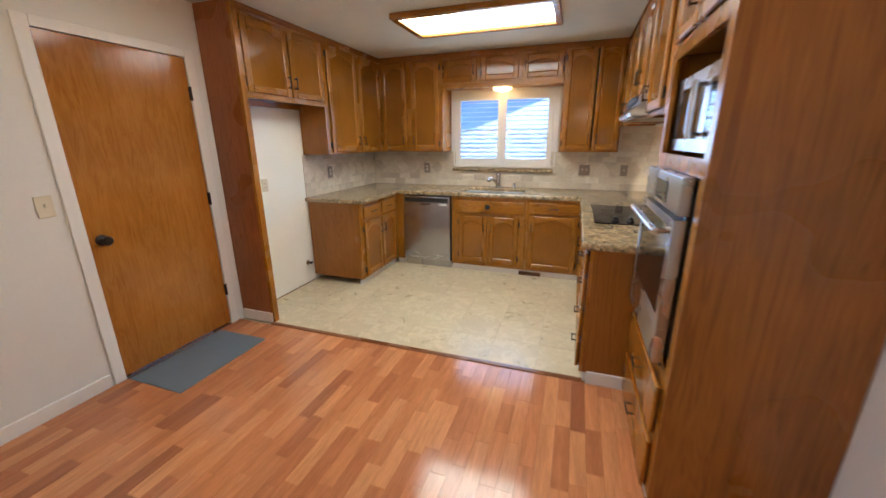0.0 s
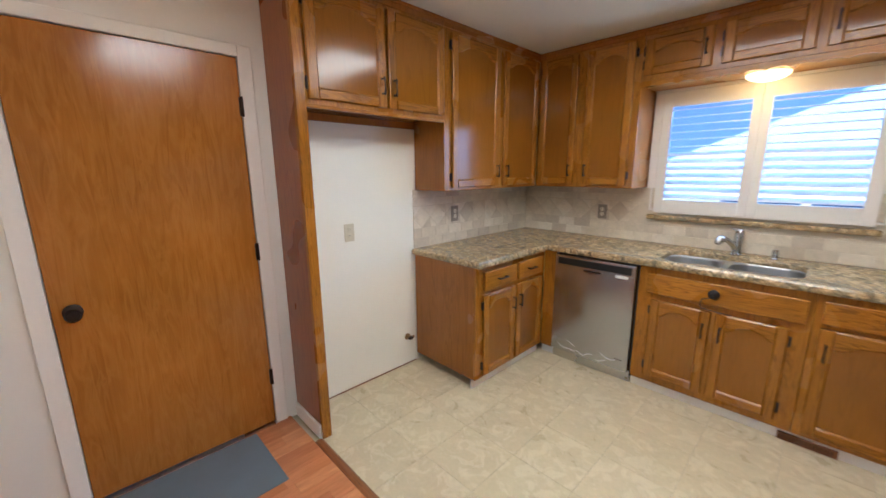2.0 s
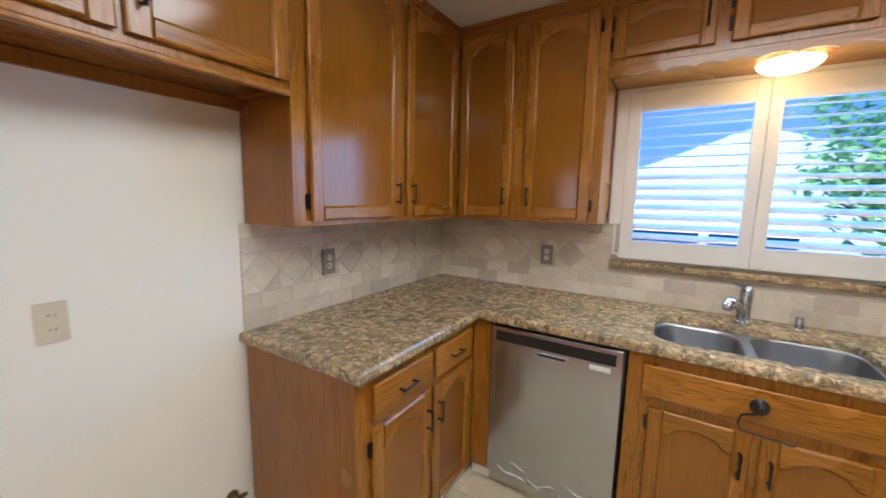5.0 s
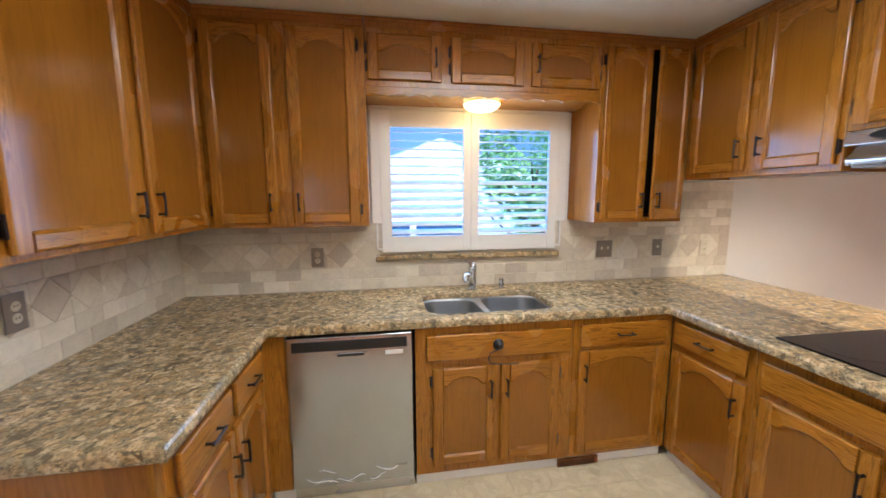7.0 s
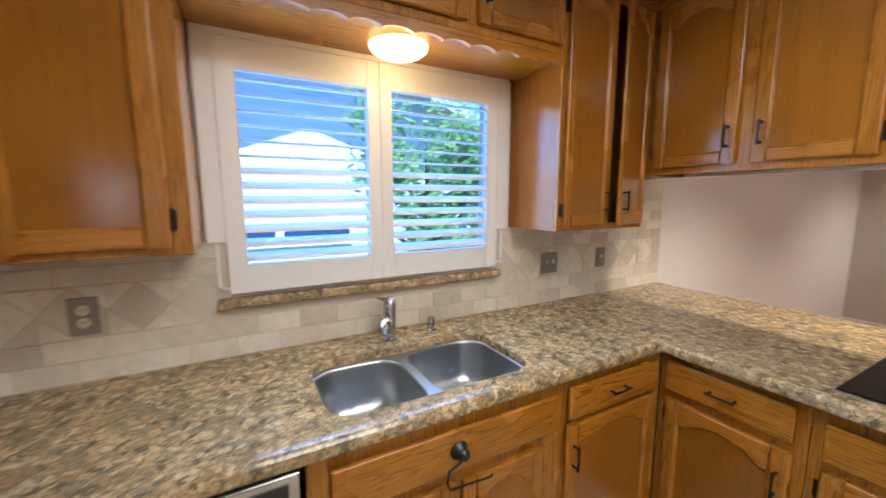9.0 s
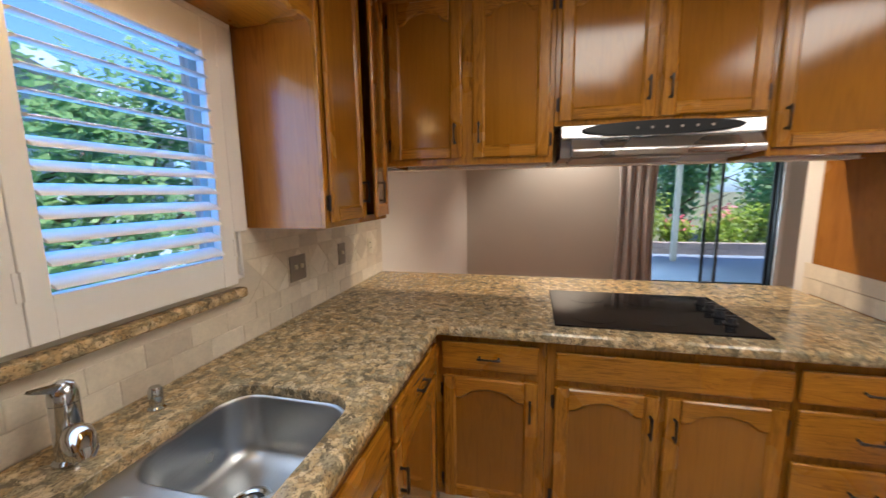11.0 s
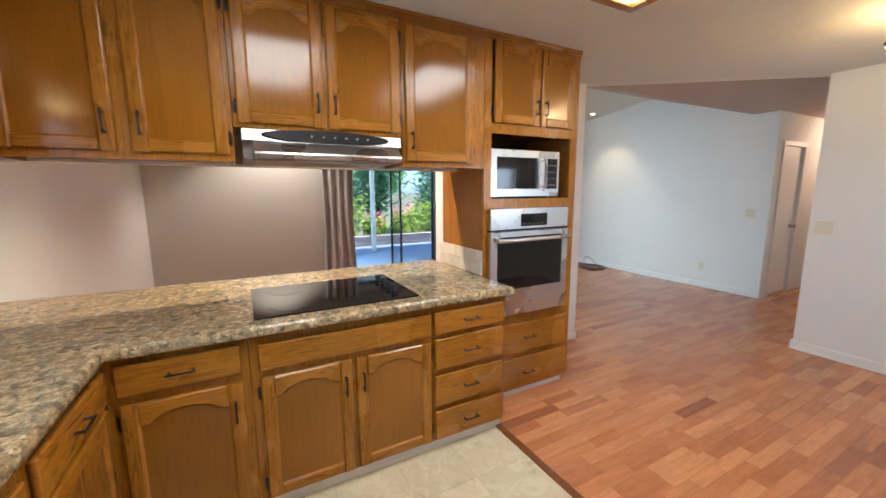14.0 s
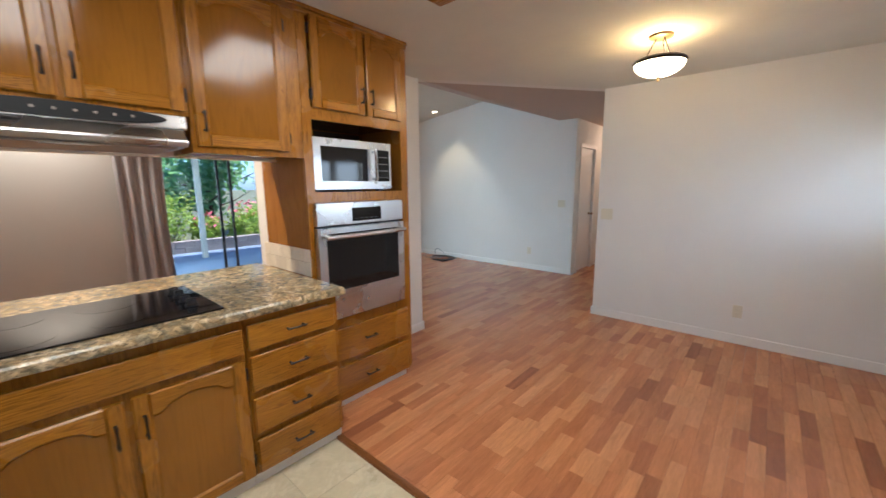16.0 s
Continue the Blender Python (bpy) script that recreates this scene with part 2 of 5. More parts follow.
def granite():
    m, nt, b = mat("granite")
    v = coords(nt, jitter=False)
    w = node(nt, "ShaderNodeTexNoise", Scale=26, Detail=4, Roughness=0.65)
    nt.links.new(v, w.inputs["Vector"])
    vm = nt.nodes.new("ShaderNodeVectorMath")
    vm.operation = 'MULTIPLY_ADD'
    vm.inputs[1].default_value = (0.075, 0.075, 0.075)
    nt.links.new(w.outputs["Color"], vm.inputs[0])
    nt.links.new(v, vm.inputs[2])
    vor = node(nt, "ShaderNodeTexVoronoi", Scale=43)
    nt.links.new(vm.outputs[0], vor.inputs["Vector"])
    sep = nt.nodes.new("ShaderNodeSeparateColor")
    nt.links.new(vor.outputs["Color"], sep.inputs[0])
    cells = ramp(nt, sep.outputs[0], [(0.0, (0.16, 0.125, 0.075)), (0.10, (0.36, 0.245, 0.120)), (0.28, (0.50, 0.355, 0.185)),
                                      (0.50, (0.58, 0.43, 0.245)), (0.70, (0.33, 0.275, 0.175)), (0.84, (0.63, 0.49, 0.31))], True)
    fine = noise_tex(nt, v, 150, 4, 0.65)
    mid = noise_tex(nt, v, 46, 4, 0.6, 0.6)
    # olive and charcoal mineral between the flakes
    c = mix(nt, ramp(nt, vor.outputs["Distance"], [(0.40, (0,) * 3), (0.62, (0.55,) * 3)]), cells, (0.19, 0.16, 0.10))
    c = mix(nt, ramp(nt, fine, [(0.37, (0.85,) * 3), (0.45, (0,) * 3)]), c, (0.095, 0.072, 0.048))
    c = mix(nt, ramp(nt, mid, [(0.37, (0.75,) * 3), (0.44, (0,) * 3)]), c, (0.135, 0.115, 0.078))
    c = mix(nt, ramp(nt, fine, [(0.58, (0,) * 3), (0.68, (0.5,) * 3)]), c, (0.60, 0.49, 0.34))
    big = noise_tex(nt, v, 5, 3)
    c = mix(nt, 1.0, c, ramp(nt, big, [(0.3, (0.84, 0.84, 0.82)), (0.7, (1.12, 1.07, 0.98))]), 'MULTIPLY')
    nt.links.new(c, b.inputs["Base Color"])
    nt.links.new(ramp(nt, fine, [(0.3, (0.10,) * 3), (0.7, (0.2,) * 3)]), b.inputs["Roughness"])
    return m


M_GRANITE = granite()


def varied(name, stops, rough, cloud, amount, bumpy=0.1, island=False, stretch=None):
    """Tiles and planks: each piece takes its own tone, with clouds or grain inside it."""
    m, nt, b = mat(name)
    if island:
        rnd = nt.nodes.new("ShaderNodeNewGeometry").outputs["Random Per Island"]
    else:
        rnd = nt.nodes.new("ShaderNodeObjectInfo").outputs["Random"]
    tone = ramp(nt, rnd, stops)
    tc = nt.nodes.new("ShaderNodeTexCoord")
    geo = nt.nodes.new("ShaderNodeNewGeometry")
    mu = nt.nodes.new("ShaderNodeVectorMath")
    mu.operation = 'MULTIPLY_ADD'
    mu.inputs[1].default_value = (17, 23, 9)
    nt.links.new(rnd, mu.inputs[0])
    mp = nt.nodes.new("ShaderNodeMapping")
    mp.inputs["Scale"].default_value = stretch or (1, 1, 1)
    nt.links.new(geo.outputs["Position"], mu.inputs[2])
    nt.links.new(mu.outputs[0], mp.inputs["Vector"])
    n1 = noise_tex(nt, mp.outputs[0], cloud, 5, 0.6, 0.8)
    n2 = noise_tex(nt, mp.outputs[0], cloud * 7, 3)
    k = mix(nt, 0.35, ramp(nt, n1, [(0.3, (1 - amount,) * 3), (0.7, (1 + amount * 0.5,) * 3)]), ramp(nt, n2, [(0.3, (1 - amount,) * 3), (0.7, (1 + amount * 0.5,) * 3)]))
    nt.links.new(mix(nt, 1.0, tone, k, 'MULTIPLY'), b.inputs["Base Color"])
    nt.links.new(ramp(nt, n1, [(0.3, (rough * 0.8,) * 3), (0.7, (rough * 1.25,) * 3)]), b.inputs["Roughness"])
    bump(nt, b, n2, bumpy, 0.001)
    return m


PLANK_STOPS = [(0.0, (0.33, 0.118, 0.051)), (0.05, (0.43, 0.158, 0.067)), (0.16, (0.49, 0.184, 0.076)), (0.50, (0.57, 0.225, 0.092)), (0.82, (0.65, 0.288, 0.122)), (1.0, (0.47, 0.176, 0.074))]
M_PLANK = varied("laminate_plank", PLANK_STOPS, 0.13, 2.2, 0.3, 0.03, False, (9, 0.9, 1))
M_PLANKS = varied("laminate_planks", PLANK_STOPS, 0.13, 2.2, 0.3, 0.03, True, (9, 0.9, 1))
M_TILE = varied("floor_tile", [(0.0, (0.565, 0.475, 0.31)), (0.5, (0.59, 0.50, 0.325)), (1.0, (0.615, 0.525, 0.345))], 0.32, 7, 0.13, 0.1)
_nt = M_TILE.node_tree
_b = _nt.nodes["Principled BSDF"]
_v = coords(_nt, (1, 1, 1))
_base = _b.inputs["Base Color"].links[0].from_socket
_patch = ramp(_nt, noise_tex(_nt, _v, 8.5, 6, 0.62, 1.4), [(0.50, (0,) * 3), (0.60, (0.32,) * 3), (0.72, (0.12,) * 3)])
_nt.links.new(mix(_nt, _patch, _base, (0.80, 0.72, 0.54)), _b.inputs["Base Color"])
M_STONE = varied("splash_stone", [(0.0, (0.55, 0.47, 0.365)), (0.25, (0.65, 0.57, 0.445)), (0.7, (0.71, 0.63, 0.495)), (1.0, (0.77, 0.70, 0.58))], 0.5, 16, 0.18, 0.12)
M_GROUT = plain("grout", (0.60, 0.525, 0.41), 0.9, spread=0.1)
M_FGROUT = plain("floor_grout", (0.46, 0.41, 0.29), 0.9, spread=0.1)
M_LEAF = varied("leaf_green", [(0.0, (0.13, 0.29, 0.13)), (0.5, (0.20, 0.41, 0.18)), (1.0, (0.32, 0.54, 0.23))], 0.5, 20, 0.2, 0.0, True)
M_SHRUB = varied("leaf_yellow", [(0.0, (0.18, 0.30, 0.04)), (0.5, (0.32, 0.46, 0.07)), (1.0, (0.46, 0.55, 0.10))], 0.5, 20, 0.2, 0.0, True)
for _m in (M_LEAF, M_SHRUB):   # thin leaves let sunlight through
    _nt = _m.node_tree
    _b = _nt.nodes["Principled BSDF"]
    _tr, _mx = _nt.nodes.new("ShaderNodeBsdfTranslucent"), _nt.nodes.new("ShaderNodeMixShader")
    _nt.links.new(_b.inputs["Base Color"].links[0].from_socket, _tr.inputs["Color"])
    _mx.inputs[0].default_value = 0.6
    _nt.links.new(_b.outputs[0], _mx.inputs[1])
    _nt.links.new(_tr.outputs[0], _mx.inputs[2])
    _nt.links.new(_mx.outputs[0], _nt.nodes["Material Output"].inputs["Surface"])
M_PETAL = plain("petal_pink", (0.55, 0.10, 0.14), 0.6)
M_GLASS, _nt, _b = mat("window_glass")
_b.inputs["Transmission Weight"].default_value = 1.0
_b.inputs["Roughness"].default_value = 0.0
_b.inputs["IOR"].default_value = 1.2
_b.inputs["Specular IOR Level"].default_value = 0.12   # coated panes, little glare


# ---- mesh helpers ----
def box(bm, x0, x1, y0, y1, z0, z1):
    vs = [bm.verts.new((x, y, z)) for z in (z0, z1) for y in (y0, y1) for x in (x0, x1)]
    for f in ((0, 2, 3, 1), (4, 5, 7, 6), (0, 1, 5, 4), (2, 6, 7, 3), (0, 4, 6, 2), (1, 3, 7, 5)):
        bm.faces.new([vs[i] for i in f])
    return vs


def prism(bm, pts, axis, a, b):
    """A polygon pushed along an axis; pts are the other two coordinates in xyz order."""
    def place(p, d):
        q = list(p)
        q.insert("xyz".index(axis), d)
        return bm.verts.new(q)
    lo, hi = [place(p, a) for p in pts], [place(p, b) for p in pts]
    n = len(pts)
    bm.faces.new(lo)
    bm.faces.new(hi[::-1])
    for i in range(n):
        bm.faces.new((lo[i], hi[i], hi[(i + 1) % n], lo[(i + 1) % n]))


def lathe(bm, profile, seg=24, centre=(0, 0, 0), axis='z', squash=1.0):
    rings = []
    for r, h in profile:
        ring = []
        for i in range(seg):
            a = 2 * math.pi * i / seg
            u, v = r * math.cos(a), r * math.sin(a) * squash
            p = {'z': (u, v, h), 'y': (u, h, v), 'x': (h, u, v)}[axis]
            ring.append(bm.verts.new(Vector(p) + Vector(centre)))
        rings.append(ring)
    for A, B in zip(rings, rings[1:]):
        for i in range(seg):
            bm.faces.new((A[i], A[(i + 1) % seg], B[(i + 1) % seg], B[i]))
    bm.faces.new(rings[0][::-1])
    bm.faces.new(rings[-1])


def tube(bm, pts, r, seg=8):
    pts = [Vector(p) for p in pts]
    rings = []
    for i, p in enumerate(pts):
        d = (pts[min(i + 1, len(pts) - 1)] - pts[max(i - 1, 0)]).normalized()
        u = d.orthogonal().normalized() if i == 0 else (u - d * u.dot(d)).normalized()
        w = d.cross(u)
        rr = r[i] if isinstance(r, (list, tuple)) else r
        rings.append([bm.verts.new(p + rr * (math.cos(2 * math.pi * k / seg) * u + math.sin(2 * math.pi * k / seg) * w)) for k in range(seg)])
    for A, B in zip(rings, rings[1:]):
        for i in range(seg):
            bm.faces.new((A[i], A[(i + 1) % seg], B[(i + 1) % seg], B[i]))
    bm.faces.new(rings[0][::-1])
    bm.faces.new(rings[-1])


def soften(bm, width, seg=2, angle=40):
    bmesh.ops.recalc_face_normals(bm, faces=bm.faces[:])
    edges = [e for e in bm.edges if len(e.link_faces) == 2 and e.calc_face_angle(0) > radians(angle)]
    bmesh.ops.bevel(bm, geom=edges, offset=width, segments=seg, affect='EDGES', profile=0.6, clamp_overlap=True)


def part(name, bm, material, parent=None, label="", smooth=False, edge=35):
    bmesh.ops.recalc_face_normals(bm, faces=bm.faces[:])
    me = bpy.data.meshes.new(name)
    bm.to_mesh(me)
    bm.free()
    me.materials.append(material)
    if smooth:
        me.shade_smooth()
        me.set_sharp_from_angle(angle=radians(edge))
    ob = new(name, me)
    ob.parent = parent
    if label:
        ob["label"] = label
    return ob


def boxpart(name, dims, material, parent=None, label="", bevel=0.0, seg=1):
    bm = bmesh.new()
    for d in (dims if isinstance(dims[0], (tuple, list)) else [dims]):
        box(bm, *d)
    if bevel:
        soften(bm, bevel, seg)
    return part(name, bm, material, parent, label)


def thing(name, m, label, category, group="", kind=""):
    ob = new(name)
    ob.matrix_world = m
    ob.empty_display_size = 0.1
    return tagged(ob, label, category, group, kind)


def structure(name, dims, material, label, category="wall", bevel=0.0):
    ob = boxpart(name, dims, material, None, "", bevel)
    return tagged(ob, label, category, kind="structure")


# ---- the shell ----
XW, YN, ZC = -2.17, 4.955, 2.412
XE, YF, YS = 5.3, -2.28, -0.62
TOP = 3.3
structure("floor", (-2.35, 5.46, -4.6, 5.12, -0.2, -0.014), M_FGROUT, "subfloor slab under the planks and tiles", "floor")
# north wall with the window opening
WX0, WX1, WZ0, WZ1 = -1.02, 0.222, 1.165, 2.03
structure("wall_north", [(-2.33, WX0, YN, YN + 0.15, -0.2, TOP), (WX1, 5.45, YN, YN + 0.15, -0.2, TOP),
                         (WX0, WX1, YN, YN + 0.15, -0.2, WZ0), (WX0, WX1, YN, YN + 0.15, WZ1, TOP)], M_WALL, "white painted wall with a window over the sink")
# west wall with the door opening
DY0, DY1, DZ = 1.552, 2.368, 2.04
VY0, VY1, VZ0, VZ1 = -0.36, 0.86, 0.98, 1.98   # shuttered dining window
structure("wall_west", [(XW - 0.16, XW - 0.012, YS - 0.15, VY0, -0.2, TOP), (XW - 0.16, XW - 0.012, VY1, DY0 - 0.004, -0.2, TOP),
                        (XW - 0.16, XW - 0.012, VY0, VY1, -0.2, VZ0), (XW - 0.16, XW - 0.012, VY0, VY1, VZ1, TOP), (XW - 0.16, XW - 0.012, DY1 + 0.004, 2.53, -0.2, TOP),
                        (XW - 0.16, XW - 0.012, DY0 - 0.004, DY1 + 0.004, DZ + 0.004, TOP)], M_WALL, "off-white painted wall with a wooden door")
structure("wall_recess", (XW - 0.16, XW, 2.53, YN, -0.2, TOP), M_FRIDGEWALL, "cream painted wall of the empty fridge recess")
structure("wall_south", [(XW - 0.16, 0.26, YS - 0.15, YS, -0.2, TOP), (0.11, 0.26, -4.5, YS - 0.15, -0.2, TOP)], M_WALL, "plain off-white wall of the dining corner")
structure("wall_hall_end", (0.11, 1.35, -4.6, -4.5, -0.2, TOP), M_WALL, "plain wall closing the hallway")
HD0, HD1 = -3.10, -2.50
structure("wall_hall_east", [(1.2, 1.32, -4.5, HD0, -0.2, TOP), (1.2, 1.32, HD1, YF, -0.2, TOP), (1.2, 1.32, HD0, HD1, 2.03, TOP)], M_WALL, "hallway wall with a doorway")
structure("wall_far", (1.32, XE, YF - 0.14, YF, -0.2, TOP), M_WALL, "long white living room wall")
SY0, SY1, SZ = 0.50, 2.28, 2.04
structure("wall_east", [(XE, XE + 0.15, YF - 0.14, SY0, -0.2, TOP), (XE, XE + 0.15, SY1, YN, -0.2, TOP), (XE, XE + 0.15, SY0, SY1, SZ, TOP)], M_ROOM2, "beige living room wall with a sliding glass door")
structure("wall_stub", (1.41, 1.53, 0.955, 2.44, -0.2, TOP), M_WALL, "short white wall end beside the oven cabinet")
structure("wall_pass", (1.172, 1.29, 2.44, YN, 1.60, TOP), M_WALL, "white wall above the pass-through")
bm = bmesh.new()
prism(bm, [(0.26, YS), (1.41, 0.955), (1.53, 0.955), (0.26, YS - 0.16)], 'z', ZC, TOP)
tagged(part("wall_header", bm, M_WALL), "slanting header where the flat ceiling ends", "wall", kind="structure")
bm = bmesh.new()
prism(bm, [(XW - 0.012, YS), (0.26, YS), (1.41, 0.955), (1.41, 2.44), (1.172, 2.44), (1.172, YN), (XW - 0.012, YN)], 'z', ZC, ZC + 0.08)
tagged(part("ceiling", bm, M_CEIL), "flat textured off-white ceiling", "ceiling", kind="structure")
bm = bmesh.new()
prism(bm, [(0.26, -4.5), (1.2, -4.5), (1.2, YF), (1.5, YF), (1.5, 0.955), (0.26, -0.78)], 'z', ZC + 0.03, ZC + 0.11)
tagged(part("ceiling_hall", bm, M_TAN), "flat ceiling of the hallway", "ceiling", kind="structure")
RX, RZ = 2.958, 2.937
bm = bmesh.new()
prism(bm, [(RX, RZ), (5.46, 2.64), (5.46, 2.74), (RX, RZ + 0.1)], 'y', YF - 0.14, YN + 0.1)
tagged(part("ceiling_vault", bm, M_CEIL), "white slope of the vaulted living room ceiling", "ceiling", kind="structure")
bm = bmesh.new()
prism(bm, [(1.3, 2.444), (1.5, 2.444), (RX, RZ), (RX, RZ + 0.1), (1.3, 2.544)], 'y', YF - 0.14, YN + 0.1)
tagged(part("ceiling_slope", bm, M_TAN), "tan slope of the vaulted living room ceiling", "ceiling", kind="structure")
# unseen roof slab, added to keep daylight out of the attic
structure("roof", (-2.6, 5.6, -4.8, 5.3, TOP, TOP + 0.2), M_ROOFING, "unseen roof slab added to block the sun", "roof")

# baseboards
def baseboard(x0, x1, y0, y1):
    bm = bmesh.new()
    box(bm, x0, x1, y0, y1, 0.0, 0.085)
    soften(bm, 0.006, 2)
    tagged(part("baseboard", bm, M_WHITE), "white painted baseboard", "baseboard", kind="structure")


baseboard(XW - 0.012, XW + 0.004, YS + 0.016, 1.475)
baseboard(XW + 0.006, -1.85, 2.485, 2.5005)
baseboard(XW + 0.006, 0.26, YS, YS + 0.016)
baseboard(0.635, 0.858, 2.4445, 2.4605)
baseboard(0.26, 0.275, -4.4, YS + 0.016)
baseboard(1.2, XE, YF, YF + 0.015)
baseboard(1.395, 1.41, 0.94, 1.645)
baseboard(1.395, 1.545, 0.94, 0.955)
baseboard(XE - 0.015, XE, 2.3, YN)
baseboard(XE - 0.015, XE, YF, 0.45)
baseboard(1.29, XE, YN - 0.015, YN)
baseboard(1.185, 1.2, -2.42, YF + 0.015)


structure("caulk_line", (XW, XW + 0.004, 2.53, 3.466, 0.0, 0.007), M_EDGE, "dark line at the foot of the recess wall", "trim")


# ---- cabinet doors, drawers and boxes ----
def arch_line(w, rise, n=22):
    """Lower edge of a cathedral top rail: flat shoulders, a quick step and a gentle crown."""
    pts = []
    for i in range(n + 1):
        u = i / n
        a = min(u, 1 - u)
        if a < 0.07:
            h = 0
        elif a < 0.25:
            k = (a - 0.07) / 0.18
            h = 0.72 * rise * (3 * k * k - 2 * k ** 3)
        else:
            h = rise * (0.72 + 0.28 * math.sin((a - 0.25) / 0.25 * math.pi / 2))
        pts.append((u * w, h))
    return pts


def pull(parent, x, z, upright=True, length=0.096, y=-0.021):
    """Bronze bar pull with two posts and flared ends."""
    bm = bmesh.new()
    h = length / 2
    ends = ((0, -h), (0, h)) if upright else ((-h, 0), (h, 0))
    k = 0.8
    for dx, dz in ends:
        tube(bm, [(x + dx * k, y, z + dz * k), (x + dx * k, y - 0.006, z + dz * k), (x + dx * k, y - 0.026, z + dz * k)], [0.0065, 0.0045, 0.005], 6)
    a, b = ends
    tube(bm, [(x + a[0] * s, y - 0.027 + 0.003 * abs(s), z + a[1] * s) for s in (1.0, 0.8, 0.3, -0.3, -0.8, -1.0)], [0.004, 0.006, 0.0045, 0.0045, 0.006, 0.004], 6)
    return part("handle", bm, M_BRONZE, parent, "dark bronze bar pull", True)


def hinge(parent, x, z, side):
    """Exposed wrap hinge: a leaf on the frame and a barrel at the door's edge."""
    bm = bmesh.new()
    box(bm, min(x, x + side * 0.014), max(x, x + side * 0.014), -0.004, 0.0, z - 0.026, z + 0.026)
    tube(bm, [(x + side * 0.003, -0.009, z - 0.03), (x + side * 0.003, -0.009, z + 0.03)], 0.0055, 6)
    return part("hinge", bm, M_BRONZE, parent, "dark bronze hinge")


def arch_rail(bm, line, top, ya, yb):
    """Top rail above the arch, its lower edge moulded back towards the panel."""
    rows = [[bm.verts.new((x, y, z + dz)) for x, z in line] for y, dz in ((yb, 0), (ya + 0.009, 0), (ya + 0.003, 0.006), (ya, 0.010))]
    rows.append([bm.verts.new((x, ya, top - 0.007)) for x, z in line])
    rows.append([bm.verts.new((x, ya + 0.006, top)) for x, z in line])
    rows.append([bm.verts.new((x, yb, top)) for x, z in line])
    for A, B in zip(rows, rows[1:] + rows[:1]):
        for i in range(len(A) - 1):
            bm.faces.new((A[i], A[i + 1], B[i + 1], B[i]))
    for i in (0, -1):
        bm.faces.new([r[i] for r in rows])
    bmesh.ops.recalc_face_normals(bm, faces=bm.faces[:])


def cab_door(parent, x0, x1, z0, z1, hinge_at='l', pull_at='b', rise=0.045, knob=True, swing=0):
    """A framed oak door with an arched panel; x, z in the cabinet's own frame."""
    w = x1 - x0
    st, rail = min(0.058, w * 0.17), 0.055
    y0, y1 = -0.021, -0.001
    bm = bmesh.new()
    box(bm, x0 + st - 0.004, x1 - st + 0.004, -0.0105, -0.002, z0 + rail - 0.004, z1 - rail + 0.004)
    door = part("door", bm, M_PANEL, parent)
    for a, s in ((x0, 1), (x1, -1)):
        bm = bmesh.new()
        prof = [(0.009, y1), (0.009, y0 + 0.014), (0, y0 + 0.013), (0, y0 + 0.007), (0.0025, y0 + 0.0025), (0.007, y0), (st - 0.010, y0), (st - 0.006, y0 + 0.003), (st, y0 + 0.0095), (st, y1)]
        prism(bm, [(a + s * px, py) for px, py in prof], 'z', z0, z1)
        part("stile", bm, M_OAK_Z, door)
    bm = bmesh.new()
    yr = y0 + 0.0006
    prism(bm, [(y1, z0 + 0.009), (yr + 0.0135, z0 + 0.009), (yr + 0.0125, z0), (yr + 0.0065, z0), (yr + 0.002, z0 + 0.0025), (yr, z0 + 0.007), (yr, z0 + rail - 0.010), (yr + 0.003, z0 + rail - 0.006), (yr + 0.009, z0 + rail), (y1, z0 + rail)],
          'x', x0 + st - 0.0005, x1 - st + 0.0005)
    part("bottom_rail", bm, M_OAK_X, door)
    wi = w - 2 * st
    line = [(x0 + st - 0.0005 + px * (wi + 0.001) / wi, z1 - rail - rise + pz) for px, pz in arch_line(wi, rise)]
    bm = bmesh.new()
    arch_rail(bm, line, z1, yr, y1)
    part("top_rail", bm, M_OAK_X, door)
    hx, s = (x0, -1) if hinge_at == 'l' else (x1, 1)
    for hz in (z0 + 0.07, z1 - 0.07):
        hinge(door, hx, hz, s)
    if knob:
        px = x1 - 0.032 if hinge_at == 'l' else x0 + 0.032
        pz = {'b': z0 + 0.11, 't': z1 - 0.12, 'm': (z0 + z1) / 2}[pull_at]
        pull(door, px, pz)
    if swing:
        door.matrix_local = pose(hx, -0.002, 0, 0, 0, swing) @ pose(-hx, 0, 0)
    return door


def drawer(parent, x0, x1, z0, z1, handle=True):
    bm = bmesh.new()
    box(bm, x0, x1, -0.025, -0.008, z0, z1)
    soften(bm, 0.007, 3)
    d = part("drawer", bm, M_OAK_X, parent, "", True, 50)
    # dark trim colour paints the shadow gap round the drawer front
    boxpart("lip", (x0 + 0.009, x1 - 0.009, -0.0085, -0.0005, z0 + 0.009, z1 - 0.009), M_EDGE, d, "rebated edge, darkened as a shadow gap")
    if handle:
        pull(d, (x0 + x1) / 2, (z0 + z1) / 2, False, min(0.1, 0.6 * (x1 - x0)), -0.025)
    return d


